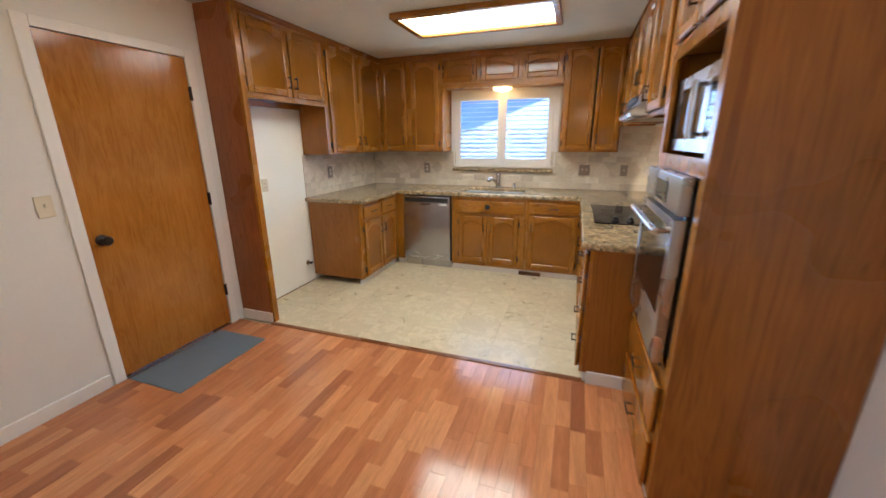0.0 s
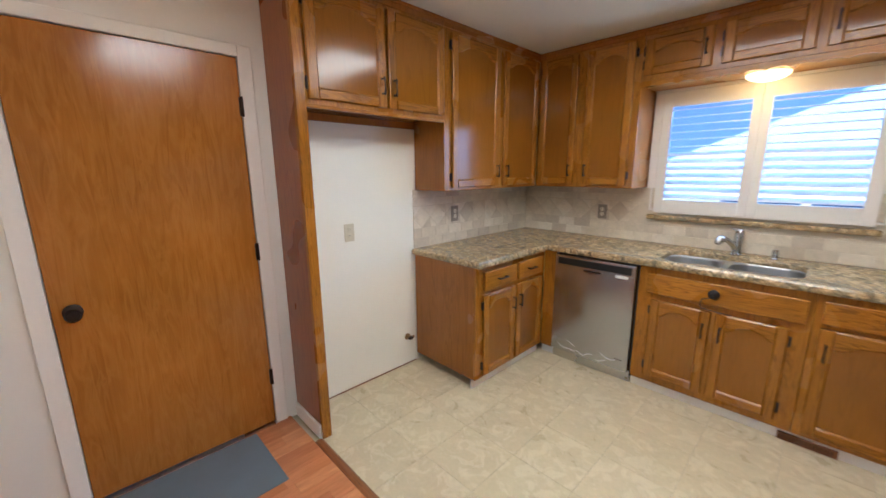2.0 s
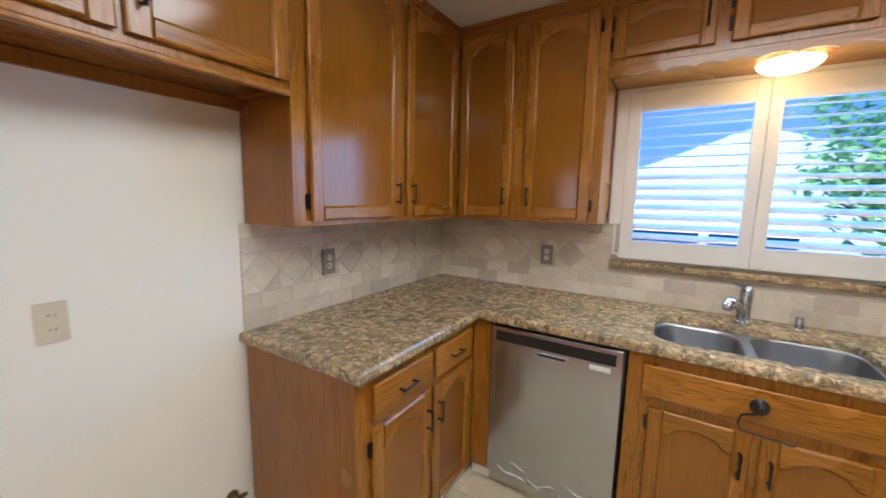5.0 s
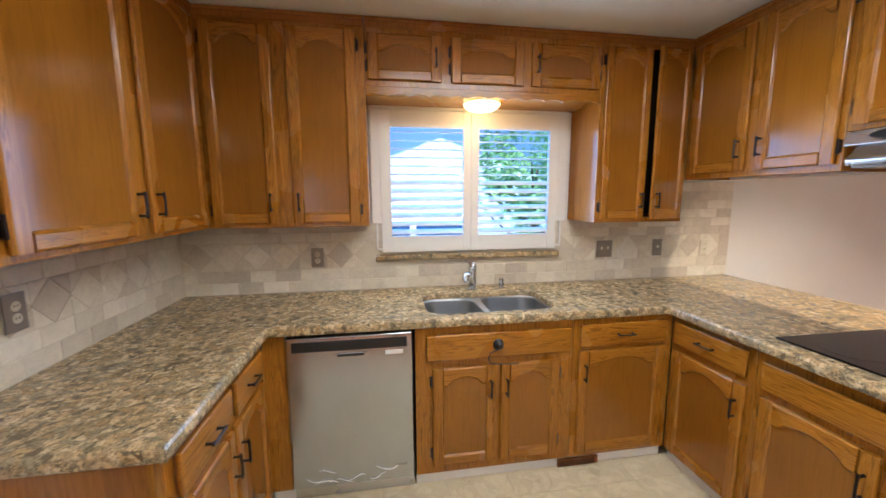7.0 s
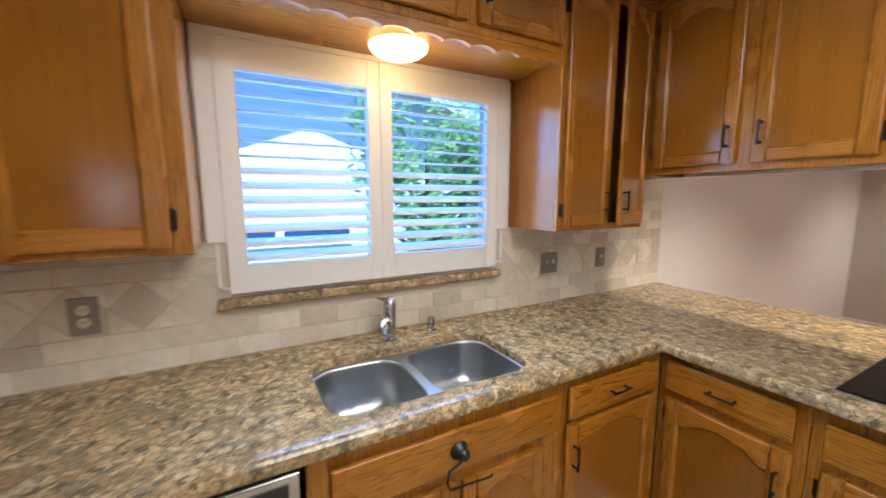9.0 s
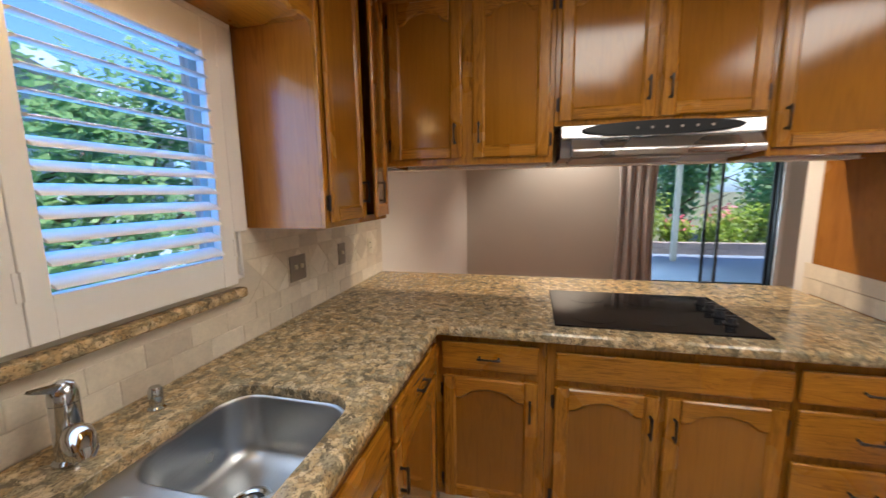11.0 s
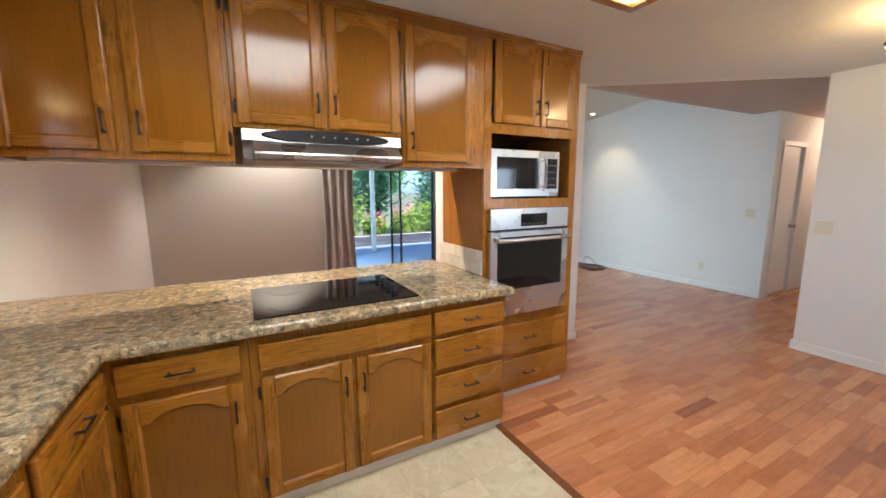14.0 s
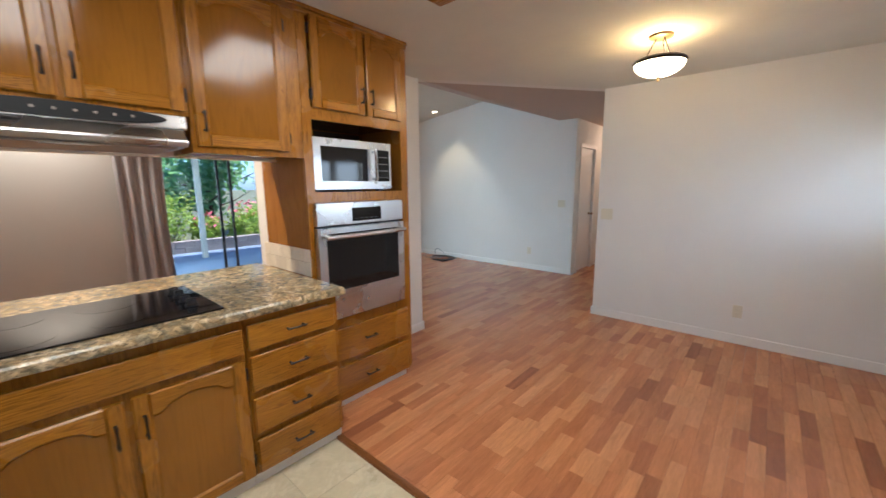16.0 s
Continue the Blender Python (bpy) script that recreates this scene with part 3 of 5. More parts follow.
def cabinet(label, m, w, h, depth, doors=(), drawers=(), gap=None, toe=0.0, crown=False, group="oak cabinets", cleat=False):
    """m: the front lower left corner as seen from the front; +x along the front, +y into the wall."""
    c = thing("cabinet", m, label, "cabinet", group)
    t = 0.018
    boxpart("side_panel", (0.001, t, t, depth, toe, h), M_CASE, c)
    boxpart("side_panel", (w - t, w - 0.001, t, depth, toe, h), M_CASE, c)
    boxpart("bottom_board", (t, w - t, t, depth, toe + 0.012, toe + 0.03), M_CASE, c)
    boxpart("back_board", (t, w - t, depth - 0.01, depth, toe + 0.03, h), M_CASE, c)
    if not toe:
        boxpart("top_board", (t, w - t, t, depth - 0.01, h - t, h), M_CASE, c)
    bm = bmesh.new()
    if gap:
        a, b = gap
        box(bm, 0, a, 0, t, toe, h)
        box(bm, b, w, 0, t, toe, h)
        box(bm, a, b, 0, t, toe, toe + 0.03)
        box(bm, a, b, 0, t, h - 0.07, h)
    else:
        box(bm, 0, w, 0, t, toe, h)
    soften(bm, 0.0015, 1)
    part("face_frame", bm, M_OAK_Z, c)
    if gap:
        # dark block painted in for the shade behind the door gap
        boxpart("lining", (0.02, w - 0.02, depth - 0.16, depth - 0.012, toe + 0.04, h - 0.03), M_INNER_SHADE, c)
    for d in doors:
        cab_door(c, *d[:4], **(d[4] if len(d) > 4 else {}))
    for d in drawers:
        drawer(c, *d)
    if cleat:
        boxpart("cleat", (0.02, w - 0.002, depth - 0.018, depth - 0.001, -0.032, 0.011), M_CASE, c, "oak hanging strip along the wall", 0.002)
        boxpart("bottom_lip", (0.0, w, -0.008, 0.016, -0.012, 0.006), M_OAK_X, c, "rounded oak lip", 0.005, 2)
    if toe:
        boxpart("toe_board", (0.0, w, 0.028, 0.04, 0.0, toe), M_WHITE, c, "white toe board")
    if crown:
        bm = bmesh.new()
        for k, (oy, oz, hh) in enumerate(((-0.006, -0.05, 0.03), (-0.014, -0.022, 0.020))):
            box(bm, 0.0, w, oy, 0.004, h + oz, h + oz + hh)
        soften(bm, 0.004, 2)
        part("crown", bm, M_CASE, c, "dark oak moulding against the ceiling")
    return c


def south_front(x, y, z):
    return pose(x, y, z)


def east_front(x, y, z):
    return pose(x, y, z, 0, 0, 90)


def west_front(x, y, z):
    return pose(x, y, z, 0, 0, -90)


L, R = dict(hinge_at='l'), dict(hinge_at='r')
FXW, FYN, FXE = -1.86, 4.615, 0.86   # fronts of the wall cabinets
UB, UT = 1.345, ZC - 0.001
DT = 2.338
# west: over the fridge recess, then the tall pair
y0 = 2.535
cabinet("honey oak wall cabinet over the empty fridge recess", east_front(FXW, y0, 1.80), 3.49 - y0, UT - 1.80, 0.305,
        [(0.035, 0.495, 0.03, DT - 1.80, L), (0.512, 0.948, 0.03, DT - 1.80, R)], crown=True, group="wall cabinets", cleat=True)
y0 = 3.492
cabinet("tall honey oak wall cabinet with two arched doors", east_front(FXW, y0, UB), FYN - y0 - 0.001, UT - UB, 0.305,
        [(0.065, 0.575, 0.022, DT - UB, L), (0.63, 1.095, 0.022, DT - UB, R)], crown=True, group="wall cabinets")
# north
x0 = FXW + 0.001
cabinet("honey oak corner wall cabinet beside the window", south_front(x0, FYN, UB), -1.052 - x0, UT - UB, 0.335,
        [(0.03, 0.348, 0.022, DT - UB, L), (0.42, 0.762, 0.022, DT - UB, R)], crown=True, group="wall cabinets")
x0, x1, z0 = -1.050, 0.272, 2.075
cabinet("low oak cabinet with three arched doors over the window", south_front(x0, FYN, z0), x1 - x0, UT - z0, 0.30,
        [(0.012, 0.398, 0.03, 0.255, dict(hinge_at='l', pull_at='m', rise=0.03)), (0.450, 0.856, 0.03, 0.255, dict(hinge_at='l', knob=False, rise=0.03)),
         (0.90, 1.31, 0.03, 0.255, dict(hinge_at='r', pull_at='m', rise=0.03))], crown=True, group="wall cabinets")
x0 = 0.274
cabinet("oak wall cabinet with a dark gap between its doors", south_front(x0, FYN, UB), 0.858 - x0, UT - UB, 0.335,
        [(0.024, 0.312, 0.022, DT - UB, L), (0.318, 0.562, 0.022, DT - UB, dict(hinge_at='r', swing=10))], gap=(0.26, 0.545), crown=True, group="wall cabinets")
# scalloped valance under the low cabinet
v = thing("valance", pose(-1.050, FYN, 2.03), "scalloped oak valance board above the window", "valance")
bm = bmesh.new()
w = 1.32
pts = []
n = 132
for i in range(n + 1):
    u = i / n * w
    pts.append((u, 0.012 * abs(math.sin(u / 0.11 * math.pi)) ** 0.7))
prism(bm, pts + [(w, 0.044), (0, 0.044)], 'y', 0.0, 0.018)
part("board", bm, M_OAK_X, v)
boxpart("soffit", (0, w, 0.02, 0.335, 0.02, 0.044), M_OAK_X, v, "orange lit oak soffit board")

# peninsula wall cabinets
PB = 1.60
y1 = FYN
cabinet("honey oak wall cabinet over the peninsula counter", west_front(FXE, y1, PB), y1 - 3.806, UT - PB, 0.31,
        [(0.04, 0.395, 0.03, DT - PB, L), (0.445, 0.79, 0.03, DT - PB, R)], crown=True, group="peninsula wall cabinets")
y1 = 3.804
cabinet("short oak cabinet above the range hood", west_front(FXE, y1, 1.755), y1 - 2.987, UT - 1.755, 0.31,
        [(0.02, 0.404, 0.02, DT - 1.755, L), (0.422, 0.804, 0.02, DT - 1.755, R)], crown=True, group="peninsula wall cabinets")
y1 = 2.985
cabinet("single-door oak wall cabinet beside the oven cabinet", west_front(FXE, y1, PB), y1 - 2.442, UT - PB, 0.31,
        [(0.018, 0.46, 0.03, DT - PB, R)], crown=True, group="peninsula wall cabinets")

# base cabinets
BH, TOE = 0.868, 0.07
y0 = 3.468
cabinet("oak base cabinet with two drawers over arched doors", east_front(-1.55, y0, 0), 4.298 - y0, BH, 0.605,
        [(0.07, 0.425, 0.09, 0.665, dict(hinge_at='l', pull_at='t')), (0.445, 0.79, 0.09, 0.665, dict(hinge_at='r', pull_at='t'))],
        [(0.07, 0.42, 0.70, 0.83), (0.455, 0.765, 0.70, 0.83)], toe=TOE, group="base cabinets")
FYB = 4.30
f = thing("corner_filler", pose(-1.548, FYB, 0), "narrow oak filler board beside the dishwasher", "filler")
boxpart("board", (0.0, 0.10, 0.0, 0.018, TOE, BH), M_OAK_Z, f, bevel=0.0015)
boxpart("toe_board", (0.0, 0.10, 0.028, 0.04, 0.0, TOE), M_WHITE, f, "white toe board")
x0 = -0.838
cabinet("oak sink base cabinet with a false drawer front", south_front(x0, FYB, 0), 0.0 - x0, BH, 0.63,
        [(0.085, 0.415, 0.12, 0.65, dict(hinge_at='l', pull_at='t')), (0.437, 0.762, 0.12, 0.65, dict(hinge_at='r', pull_at='t'))],
        [(0.055, 0.815, 0.695, 0.825, False)], toe=TOE, group="base cabinets")
cabinet("oak base cabinet with one drawer and one arched door", south_front(0.002, FYB, 0), 0.585, BH, 0.63,
        [(0.03, 0.535, 0.10, 0.69, dict(hinge_at='r', pull_at='t'))], [(0.03, 0.535, 0.715, 0.835)], toe=TOE, group="base cabinets")
FXB = 0.59
y1 = 4.296
cabinet("oak peninsula base cabinet with a drawer", west_front(FXB, y1, 0), y1 - 3.82, BH, 0.60,
        [(0.035, 0.445, 0.085, 0.67, dict(hinge_at='l', pull_at='t'))], [(0.035, 0.445, 0.71, 0.833)], toe=TOE, group="peninsula base cabinets")
y1 = 3.818
cabinet("oak peninsula base cabinet under the cooktop", west_front(FXB, y1, 0), y1 - 2.95, BH, 0.60,
        [(0.034, 0.43, 0.085, 0.665, dict(hinge_at='l', pull_at='t')), (0.452, 0.858, 0.085, 0.665, dict(hinge_at='r', pull_at='t'))],
        [(0.034, 0.858, 0.70, 0.82, False)], toe=TOE, group="peninsula base cabinets")
y1 = 2.948
cabinet("stack of four oak drawers at the peninsula end", west_front(FXB, y1, 0), y1 - 2.462, BH, 0.60, [],
        [(0.01, 0.455, 0.703, 0.826), (0.01, 0.455, 0.50, 0.675), (0.01, 0.455, 0.29, 0.465), (0.01, 0.455, 0.085, 0.255)], toe=TOE, group="peninsula base cabinets")
# back of the bar, seen from the living room side only
structure("wall_bar", (1.20, 1.32, 2.46, YN, -0.2, 0.868), M_WALL, "low wall under the bar counter")

# fridge side panel
p = thing("fridge_panel", pose(XW, 2.501, 0), "tall reddish oak side panel of the fridge recess", "panel")
boxpart("board", (-0.004, 0.306, 0.0, 0.02, 0.0, ZC - 0.002), wood("oak_red", 'z', (0.33, 0.115, 0.035), (0.20, 0.06, 0.016), 0.3, 0.7), p)
boxpart("edge_strip", (0.306, 0.334, -0.001, 0.050, 0.0, ZC - 0.002), M_OAK_Z, p, "honey oak edge strip", 0.002)

# oven cabinet
TY1, TY0 = 2.44, 1.648
TW = TY1 - TY0
tower = thing("oven_cabinet", west_front(FXE, TY1, 0), "tall oak cabinet holding a microwave and a wall oven", "cabinet")
td = 0.548
boxpart("side_panel", (0.0, 0.018, 0.0205, td, TOE, UT), M_CASE, tower)
boxpart("side_panel", (TW - 0.018, TW, 0.0205, td, TOE, UT), M_CASE, tower)
boxpart("back_board", (0.018, TW - 0.018, td - 0.012, td, TOE, UT), M_CASE, tower)
for z in (TOE, 0.585, 1.375, 1.845, UT - 0.018):
    boxpart("shelf", (0.018, TW - 0.018, 0.0205, td - 0.012, z, z + 0.018), M_CASE, tower)
bm = bmesh.new()
box(bm, 0, 0.055, 0, 0.02, 0.05, UT)
box(bm, TW - 0.055, TW, 0, 0.02, 0.05, UT)
for za, zb in ((0.05, 0.62), (1.348, 1.41), (1.82, 1.885), (2.36, UT)):
    box(bm, 0.054, TW - 0.054, 0, 0.02, za, zb)
part("face_frame", bm, M_OAK_Z, tower)
cab_door(tower, 0.065, 0.43, 1.885, 2.368, 'l', 'b')
cab_door(tower, 0.442, 0.735, 1.885, 2.368, 'r', 'b')
drawer(tower, 0.03, 0.745, 0.325, 0.545)
drawer(tower, 0.03, 0.745, 0.055, 0.285)
bm = bmesh.new()
box(bm, -0.006, TW + 0.012, -0.014, 0.05, UT - 0.022, UT)
box(bm, -0.004, TW + 0.008, -0.008, 0.05, UT - 0.045, UT - 0.022)
soften(bm, 0.004, 2)
part("crown", bm, M_OAK_X, tower, "oak moulding against the ceiling")
boxpart("toe_board", (0.0, TW - 0.05, 0.008, 0.0195, 0, 0.05), M_WHITE, tower, "white toe board")
boxpart("end_panel", (TW, TW + 0.006, 0.0, td - 0.002, 0.06, UT - 0.046), wood("oak_end", 'z', (0.36, 0.142, 0.026), (0.22, 0.080, 0.013), 0.28, 0.32, 0.35), tower, "broad oak veneer end panel")
boxpart("end_toe", (TW, TW + 0.004, 0.05, td - 0.002, 0.0, 0.06), M_WHITE, tower)


# ---- appliances ----
def oven(m):
    o = thing("wall_oven", m, "stainless steel wall oven with a dark glass door", "oven")
    w = 0.672
    boxpart("body", (0.01, w - 0.01, 0.0, 0.5, -0.70, -0.01), M_BLACK, o)
    boxpart("control_panel", (0, w, -0.034, 0.004, -0.135, 0.0), M_STEEL, o, "", 0.003, 2)
    boxpart("display", (0.245, 0.475, -0.037, -0.033, -0.118, -0.035), M_GLASSBLK, o, "black glass clock display", 0.001)
    for i in range(5):
        boxpart("key", (0.26 + i * 0.04, 0.285 + i * 0.04, -0.0385, -0.0368, -0.105, -0.1), M_DIM, o)
    door = boxpart("door", (0.0, w, -0.04, 0.0, -0.722, -0.575), M_STEEL, o, "", 0.002)
    for a, b, za, zb in ((0, 0.052, -0.5749, -0.15), (w - 0.052, w, -0.5749, -0.15), (0.0521, w - 0.0521, -0.5749, -0.54), (0.0521, w - 0.0521, -0.185, -0.15)):
        boxpart("door_rail", (a, b, -0.0399, 0.0, za, zb), M_STEEL, door)
    boxpart("window", (0.05, w - 0.05, -0.0385, -0.004, -0.56, -0.18), M_GLASSBLK, o, "dark glass oven window")
    bm = bmesh.new()
    tube(bm, [(0.03, -0.085, -0.20), (0.06, -0.092, -0.20), (w - 0.06, -0.092, -0.20), (w - 0.03, -0.085, -0.20)], 0.0135, 12)
    for x in (0.05, w - 0.05):
        tube(bm, [(x, -0.038, -0.195), (x, -0.09, -0.20)], 0.011, 8)
    part("handle", bm, M_STEEL, o, "round steel bar handle", True)
    bm = bmesh.new()
    lathe(bm, [(0.013, -0.0405), (0.013, -0.043), (0.009, -0.044)], 16, (w / 2, 0, -0.635), 'y')
    part("badge", bm, M_CHROME, o, "small round badge", True)
    boxpart("lower_gap", (0.005, w - 0.005, -0.012, 0.0, -0.735, -0.722), M_BLACK, o)
    return o


oven(west_front(0.853, 2.413, 1.346))


def microwave(m):
    o = thing("microwave", m, "stainless steel microwave sitting in its oak niche", "microwave")
    w, h = 0.60, 0.318
    boxpart("body", (0, w, 0.0, 0.38, 0.012, h), M_BLACK, o)
    for a, b, za, zb in ((0, w, 0.012, 0.062), (0, w, h - 0.048, h), (0, 0.055, 0.0621, h - 0.0481), (0.40, 0.475, 0.0621, h - 0.0481), (w - 0.014, w, 0.0621, h - 0.0481)):
        boxpart("front_trim", (a, b, -0.012, 0.002, za, zb), M_STEEL, o)
    boxpart("window", (0.055, 0.40, -0.010, 0.0, 0.062, h - 0.048), M_GLASSBLK, o, "dark glass window")
    boxpart("keypad", (0.475, w - 0.014, -0.010, 0.0, 0.062, h - 0.048), M_GLASSBLK, o, "black glass keypad")
    for r in range(4):
        boxpart("key", (0.488, 0.575, -0.0112, -0.0098, 0.085 + r * 0.045, 0.092 + r * 0.045), M_DIM, o)
    bm = bmesh.new()
    tube(bm, [(0.438, -0.05, 0.062), (0.438, -0.055, 0.09), (0.438, -0.055, h - 0.08), (0.438, -0.05, h - 0.05)], 0.011, 10)
    for z in (0.078, h - 0.065):
        tube(bm, [(0.438, -0.011, z), (0.438, -0.052, z)], 0.008, 8)
    part("handle", bm, M_STEELZ, o, "upright steel bar handle", True)
    for x in (0.06, w - 0.06):
        boxpart("foot", (x - 0.02, x + 0.02, 0.03, 0.07, 0.0, 0.012), M_BLACK, o)
    return o


microwave(west_front(0.906, 2.372, 1.4125))
# near-black sheet painting the shade at the back of the niche
boxpart("niche_lining", (0.02, TW - 0.02, td - 0.03, td - 0.013, 1.40, 1.84), M_INNER_SHADE, tower)


def range_hood(m):
    o = thing("range_hood", m, "slim stainless range hood under the short cabinet", "range hood")
    w = 0.762
    bm = bmesh.new()
    prism(bm, [(-0.052, -0.005), (-0.060, -0.058), (-0.054, -0.062), (0.31, -0.062), (0.31, -0.005)], 'x', 0.0, w)
    soften(bm, 0.003, 2, 20)
    part("fascia", bm, M_STEEL, o, "bright brushed steel front band")
    # the visor below flares forward and is set in at its ends
    bm = bmesh.new()
    prism(bm, [(-0.050, -0.0625), (-0.062, -0.068), (-0.086, -0.095), (-0.104, -0.108), (-0.108, -0.118), (-0.104, -0.138), (0.30, -0.138), (0.30, -0.0625)], 'x', 0.045, w - 0.014)
    soften(bm, 0.003, 2, 15)
    part("visor", bm, M_STEEL, o, "curved steel visor", True)
    for a, b in ((0.002, 0.044), (w - 0.0135, w - 0.002)):
        boxpart("side_plate", (a, b, 0.0, 0.30, -0.136, -0.0625), M_PEWTER, o)
    bm = bmesh.new()
    lathe(bm, [(0.295, -0.004), (0.305, 0.0), (0.30, 0.004), (0.05, 0.006)], 48, (0, 0, 0), 'y', 0.1)
    ob = part("control_strip", bm, M_OVAL, o, "black oval control strip", True)
    ob.matrix_local = pose(0.385, -0.066, -0.028, -6, 0, 0)
    for i in range(6):
        bm = bmesh.new()
        lathe(bm, [(0.0055, 0.0), (0.0055, -0.0022), (0.004, -0.003)], 12, (0.3 + i * 0.055, -0.0705, -0.028), 'y')
        part("button", bm, M_PEWTER, o, "small grey push button", True)
    boxpart("filter", (0.05, w - 0.05, -0.08, 0.27, -0.147, -0.139), M_PEWTER, o, "grey mesh grease filter")
    boxpart("lamp_cover", (0.30, 0.46, -0.09, -0.03, -0.153, -0.146), M_PEWTER, o, "dull lamp cover")
    return o


range_hood(west_front(0.87, 3.775, 1.752))


def cooktop(m):
    o = thing("cooktop", m, "black glass electric cooktop with four knobs", "cooktop")
    bm = bmesh.new()
    box(bm, 0.0, 0.785, 0.0, 0.575, 0.0, 0.008)
    soften(bm, 0.003, 2)
    part("glass", bm, M_GLASSBLK, o)
    for x, y, r in ((0.17, 0.15, 0.105), (0.17, 0.43, 0.085), (0.45, 0.15, 0.085), (0.45, 0.43, 0.105)):
        bm = bmesh.new()
        lathe(bm, [(r, 0.0079), (r, 0.0086), (r - 0.002, 0.0086)], 40, (x, y, 0))
        part("burner", bm, M_BURNER, o, "faint round burner mark")
    for i in range(4):
        bm = bmesh.new()
        lathe(bm, [(0.026, 0.008), (0.027, 0.014), (0.021, 0.018), (0.019, 0.034), (0.016, 0.037)], 20, (0.70, 0.14 + i * 0.095, 0))
        box(bm, 0.682, 0.718, 0.134 + i * 0.095, 0.146 + i * 0.095, 0.034, 0.044)
        part("knob", bm, M_BLACK, o, "black control knob", True)
    return o


cooktop(west_front(0.622, 3.788, 0.9125))


def dishwasher(m):
    o = thing("dishwasher", m, "stainless dishwasher still wrapped in clear film", "dishwasher")
    w = 0.594
    boxpart("body", (0.0, w, 0.03, 0.6, 0.03, 0.862), M_BLACK, o)
    bm = bmesh.new()
    box(bm, 0.004, w - 0.004, -0.018, 0.03, 0.085, 0.855)
    soften(bm, 0.006, 3)
    part("door", bm, M_STEELZ, o, "brushed steel door")
    boxpart("control_strip", (0.03, w - 0.03, -0.0205, -0.017, 0.785, 0.835), M_BLACK, o, "dark control strip", 0.001)
    bm = bmesh.new()
    prism(bm, [(0.215, 0.772), (0.225, 0.748), (0.30, 0.742), (0.37, 0.748), (0.38, 0.772)], 'y', -0.0225, -0.017)
    soften(bm, 0.002, 2)
    part("handle_cup", bm, M_CHROME, o, "bright recessed handle cup")
    boxpart("handle_recess", (0.235, 0.36, -0.0235, -0.0222, 0.756, 0.768), M_BLACK, o, "dark handle recess")
    boxpart("sticker", (0.46, 0.545, -0.0205, -0.0178, 0.752, 0.772), M_WHITE, o, "small white sticker")
    boxpart("brand_bar", (0.50, 0.555, -0.0192, -0.0178, 0.16, 0.168), M_PEWTER, o)
    boxpart("toe_plate", (0.0, w, 0.028, 0.045, 0.0, 0.08), M_STEEL, o, "recessed steel toe plate")
    bm = bmesh.new()
    rnd = random.Random(4)
    for i in range(9):
        x, z = rnd.uniform(0.03, 0.47), rnd.uniform(0.10, 0.17)
        pts = [(x + k * 0.02, -0.020 - 0.004 * math.sin(k), z + 0.014 * math.sin(k * 0.9 + i)) for k in range(6)]
        tube(bm, pts, [0.0005, 0.0015, 0.002, 0.002, 0.0015, 0.0005], 5)
    # white paint stands in for the glints on the film wrinkles
    part("film_wrinkle", bm, M_SHUT, o, "wrinkles of plastic film, shine put in as white", True)
    return o


dishwasher(south_front(-1.444, FYB - 0.005, 0))

# ---- counter, sink and tap ----
CT = 0.912
X0, X1, X2, X3 = XW + 0.002, -1.512, 0.538, 1.575
Y0, Y1, Y2, Y3 = 3.452, 4.273, YN - 0.002, 2.444
outline = [(X0, Y0), (X1, Y0), (X1, Y1), (X2, Y1), (X2, Y3), (X3, Y3), (X3, Y2), (X0, Y2)]


def offset(poly, d):
    out = []
    n = len(poly)
    for i in range(n):
        p, a, b = Vector(poly[i]), Vector(poly[i - 1]), Vector(poly[(i + 1) % n])
        e1, e2 = (p - a).normalized(), (b - p).normalized()
        out.append(p + d * (Vector((-e1.y, e1.x)) + Vector((-e2.y, e2.x))))
    return out


def rounded(x0, x1, y0, y1, r, n=6):
    pts = []
    for cx, cy, a in ((x1 - r, y1 - r, 0), (x0 + r, y1 - r, 90), (x0 + r, y0 + r, 180), (x1 - r, y0 + r, 270)):
        for i in range(n + 1):
            t = radians(a + 90 * i / n)
            pts.append((cx + r * math.cos(t), cy + r * math.sin(t)))
    return pts


BOWLS = [(-0.762, -0.446, 4.352, 4.725), (-0.412, -0.060, 4.360, 4.745)]
bm = bmesh.new()
loops = []
for d, z in ((0.0, CT - 0.042), (-0.003, CT - 0.036), (-0.004, CT - 0.022), (-0.002, CT - 0.010), (0.003, CT - 0.003), (0.010, CT)):
    loops.append([bm.verts.new((q[0], q[1], z)) for q in offset(outline, d)])
for A, B in zip(loops, loops[1:]):
    for i in range(len(A)):
        bm.faces.new((A[i], A[(i + 1) % len(A)], B[(i + 1) % len(B)], B[i]))
top = bmesh.new()
lo = [top.verts.new((q[0], q[1], CT)) for q in offset(outline, 0.010)]
fill = [top.edges.new((lo[i], lo[(i + 1) % len(lo)])) for i in range(len(lo))]
hole = rounded(BOWLS[0][0], BOWLS[1][1], 4.354, 4.742, 0.085)
n = len(hole)
hoops = []
for d, z in ((0.004, CT), (0.0012, CT - 0.0012), (0.0, CT - 0.004), (0.0, CT - 0.03)):
    hoops.append([top.verts.new((*q, z)) for q in rounded(BOWLS[0][0] - d, BOWLS[1][1] + d, 4.354 - d, 4.742 + d, 0.085 + d)])
for A, B in zip(hoops, hoops[1:]):
    for i in range(n):
        top.faces.new((A[i], A[(i + 1) % n], B[(i + 1) % n], B[i]))
